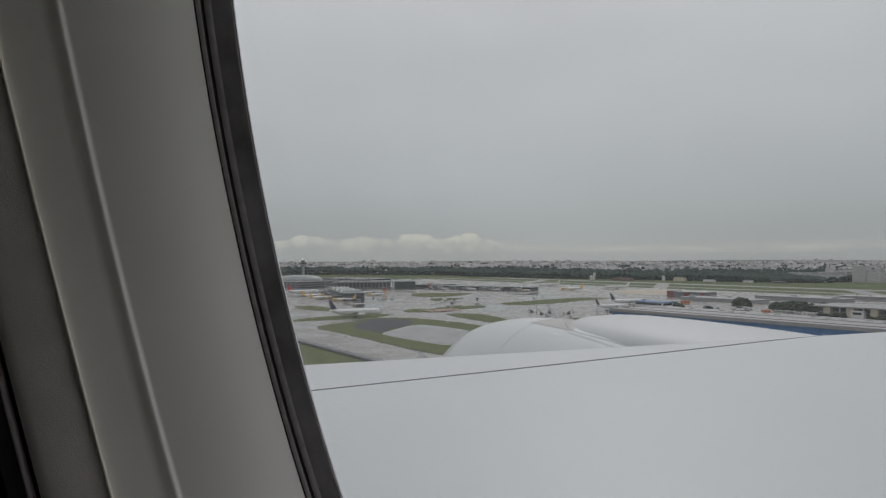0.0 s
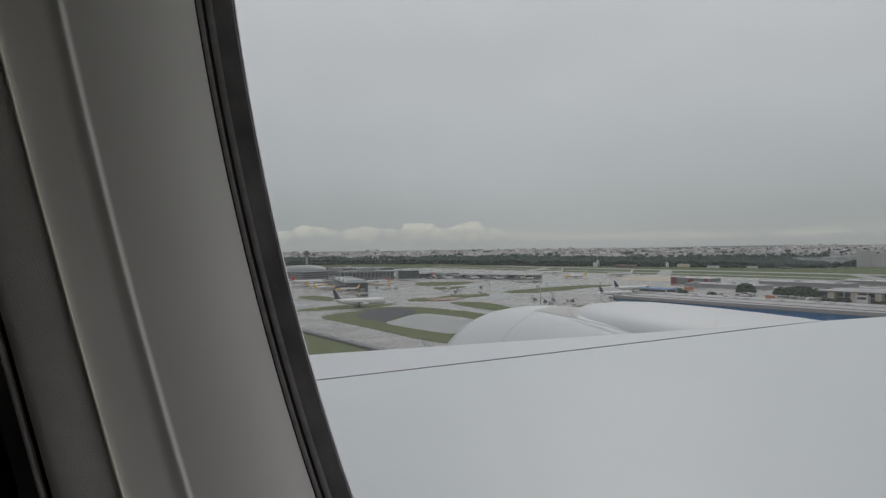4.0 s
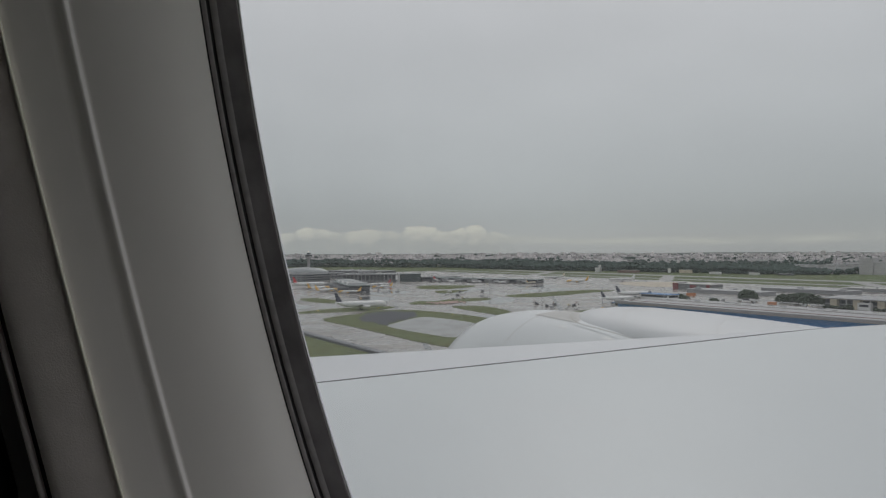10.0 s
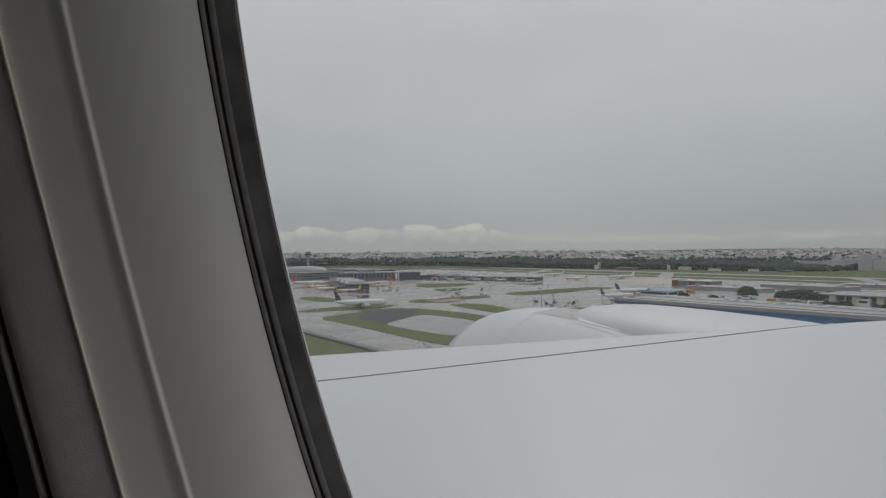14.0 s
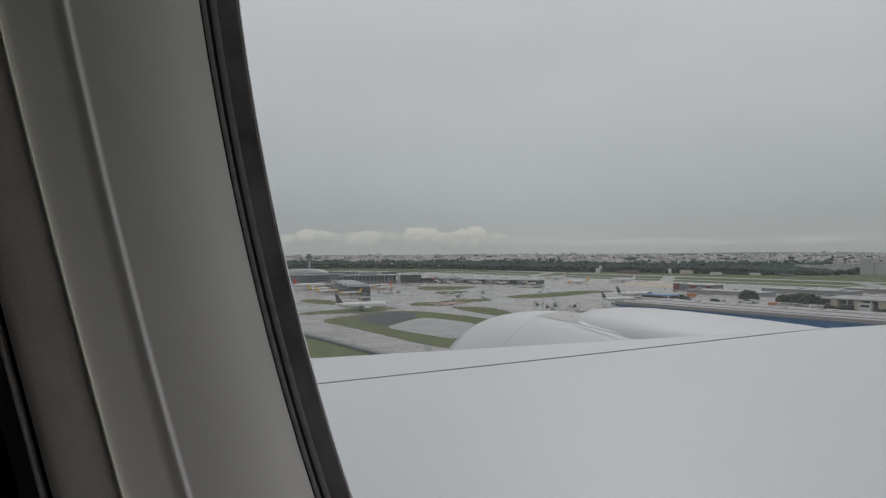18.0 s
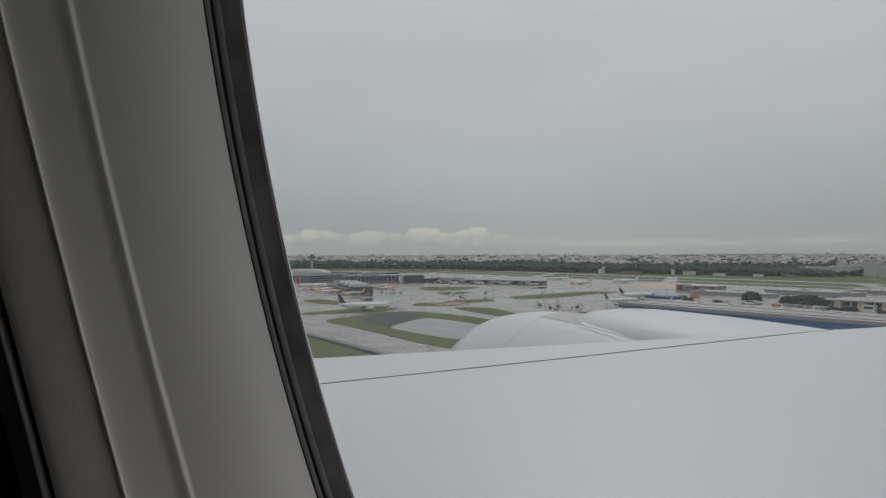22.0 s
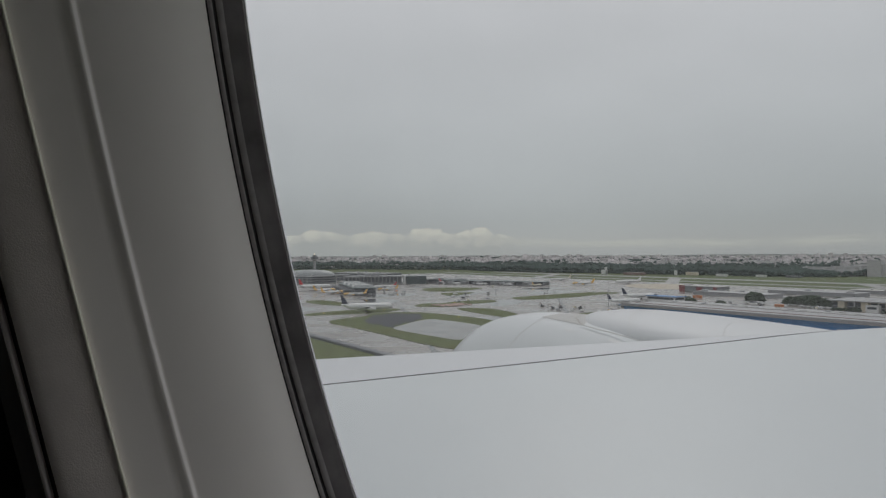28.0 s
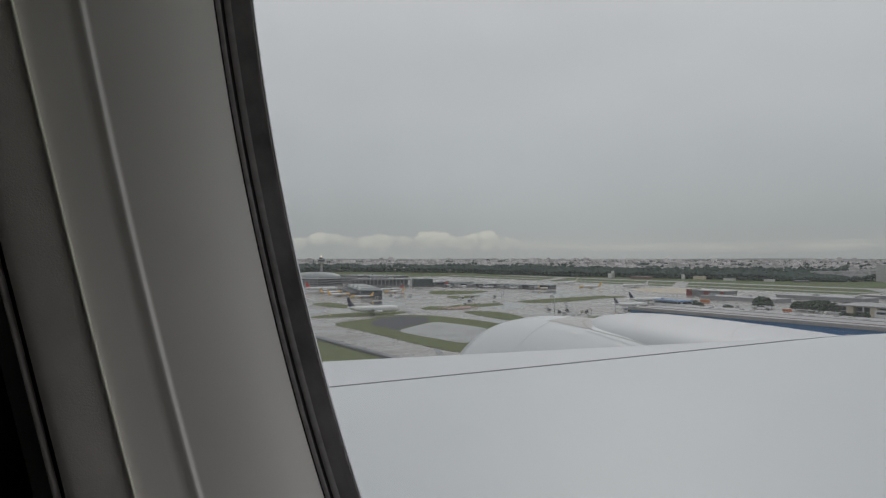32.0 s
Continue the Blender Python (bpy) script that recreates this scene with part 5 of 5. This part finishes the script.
rg = random.Random(11)
for cx, cy, sx, sy, n in ((640, 1210, 60, 60, 9), (700, 640, 60, 90, 10), (880, 720, 60, 60, 7), (520, 1420, 50, 120, 8), (920, 1420, 60, 120, 8), (690, 480, 16, 180, 9), (640, 960, 90, 50, 5), (950, 600, 25, 90, 7), (800, 1060, 120, 50, 6)):
    for i in range(n):
        k = rg.choice(("air_white", "air_white", "wall_grey", "wall_grey", "air_cream", "wall_dark", "wall_dark", "orange_box" if i == 0 else "air_white"))
        truck(cx + rg.uniform(-sx, sx), cy + rg.uniform(-sy, sy), rg.choice((0, 20, 90, 110, 200, 290)), k, rg.uniform(6, 13),
              {"air_white": "white box service truck on the apron", "wall_grey": "grey service truck on the apron", "orange_box": "orange service truck on the apron",
               "air_cream": "cream service truck on the apron", "wall_dark": "dark service truck on the apron"}[k])
for x, y, l in ((1010, 760, 15), (925, 560, 12)):
    t = thing("container_stack", "stack of orange freight containers", "container", (x, y, 0.5), 20, "orange containers")
    for i in range(3):
        part("container", (*box(-2.5, 2.5, -l / 2 + i * l / 3, -l / 2 + (i + 0.94) * l / 3, 0, 5.2, 0.2), M["orange_box"], False), t)


def mast(x, y, h):
    t = thing("floodlight_mast", "tall slim grey apron floodlight mast", "light mast", (x, y, 0.5), 0, "apron masts")
    part("pole", (*tube_z([(0, 0.45), (h, 0.2)], 8), M["galvanised"], False), t)
    part("lamp_head", (*box(-2.2, 2.2, -0.6, 0.6, h, h + 1.2, 0.2), M["air_grey"], False), t)


for x, y, h in ((655, 745, 26), (720, 690, 26), (790, 640, 26), (870, 1150, 28), (760, 1010, 26), (1120, 1180, 28), (610, 1120, 28), (480, 1390, 28), (500, 1500, 28), (930, 1340, 28)):
    mast(x, y, h)

fence = thing("blast_fence", "long grey jet blast fence beside a lawn", "fence", (310, 1560, 0.5))
d = Vector((27, -232, 0)) / 23
for i in range(23):
    a = d * i
    b = d * (i + 0.97)
    part("fence_panel", (*loft([[(a.x, a.y, 0), (a.x + 2.2, a.y, 5.4), (a.x + 2.5, a.y, 5.4), (a.x + 2.0, a.y, 0)], [(b.x, b.y, 0), (b.x + 2.2, b.y, 5.4), (b.x + 2.5, b.y, 5.4), (b.x + 2.0, b.y, 0)]]), M["blast_panel"], False), fence)

for x, y in ((170, 1040), (150, 1160), (160, 1168), (130, 1205), (330, 1170), (340, 1140), (238, 1210), (340, 1345), (390, 1338), (250, 1010), (355, 850), (440, 840), (600, 905), (230, 870), (210, 880), (470, 700), (800, 950)):
    t = thing("taxiway_sign", "small yellow taxiway sign on the lawn", "sign", (x, y, 0.9), 55, "taxiway signs")
    part("sign_box", (*box(-2.4, 2.4, -0.3, 0.3, 0.5, 1.9, 0.1), M["sign_yellow"], False), t)
    part("sign_leg", (*box(-1.6, -1.4, -0.1, 0.1, 0, 0.5), M["galvanised"], False), t)
    part("sign_leg", (*box(1.4, 1.6, -0.1, 0.1, 0, 0.5), M["galvanised"], False), t)

hut = thing("checkered_hut", "small red and white equipment hut on the lawn", "hut", (425, 336, 0.9))
for i in range(4):
    part("hut_band", (*box(-2.5, 2.5, -2.5, 2.5, i * 1.6, i * 1.6 + 1.6), M["air_red" if i % 2 else "air_white"], False), hut)
pieces = [crown_lump(rg, rg.uniform(380, 440), rg.uniform(275, 345), 1.2, rg.uniform(1.2, 2.6), 0.6) for i in range(150)]
single("rubble_heap", (*joined(*pieces), M["rubble_pink"], False), "low heaps of pinkish rubble on the lawn", "rubble", kind="stuff")


# earthworks beside the taxiway
pieces = [crown_lump(rg, 577 + rg.uniform(-28, 28), 876 + rg.uniform(-16, 16), 1.2, rg.uniform(1.5, 3.2), 0.5) for i in range(90)]
single("rubble_heap", (*joined(*pieces), M["rubble_pink"], False), "low heaps of pinkish rubble between taxiways", "rubble", kind="stuff")


def excavator(x, y, turn):
    t = thing("excavator", "dark tracked excavator on the wet apron", "excavator", (x, y, 0.5), turn, "earthwork machines")
    for sx in (-1, 1):
        part("track", (*box(sx * 1.5 - 0.4, sx * 1.5 + 0.4, -2.4, 2.4, 0, 1.1, 0.35), M["tyre"], False), t)
    part("body", (*box(-1.6, 1.6, -2.6, 1.6, 1.1, 2.7, 0.3), M["wall_dark"], False), t)
    part("cab", (*box(-1.5, 0.0, 0.0, 1.7, 2.6, 4.0, 0.2), M["band_glass"], False), t)
    boom = part("boom", (*loft([[(0.3, 1.4, 2.4), (0.9, 1.4, 2.4), (0.9, 1.4, 3.2), (0.3, 1.4, 3.2)], [(0.3, 4.6, 6.6), (0.9, 4.6, 6.6), (0.9, 4.8, 7.2), (0.3, 4.8, 7.2)]]), M["wall_brown"], False), t)
    part("stick", (*loft([[(0.4, 4.5, 7.0), (0.8, 4.5, 7.0), (0.8, 5.0, 7.1), (0.4, 5.0, 7.1)], [(0.4, 6.6, 2.6), (0.8, 6.6, 2.6), (0.8, 7.0, 2.7), (0.4, 7.0, 2.7)]]), M["wall_brown"], False), boom)
    part("bucket", (*box(0.0, 1.2, 6.2, 7.4, 1.6, 2.8, 0.3), M["tyre"], False), boom)


for x, y, turn in ((655, 735, 40), (676, 741, 120), (690, 716, 250), (668, 772, 10)):
    excavator(x, y, turn)
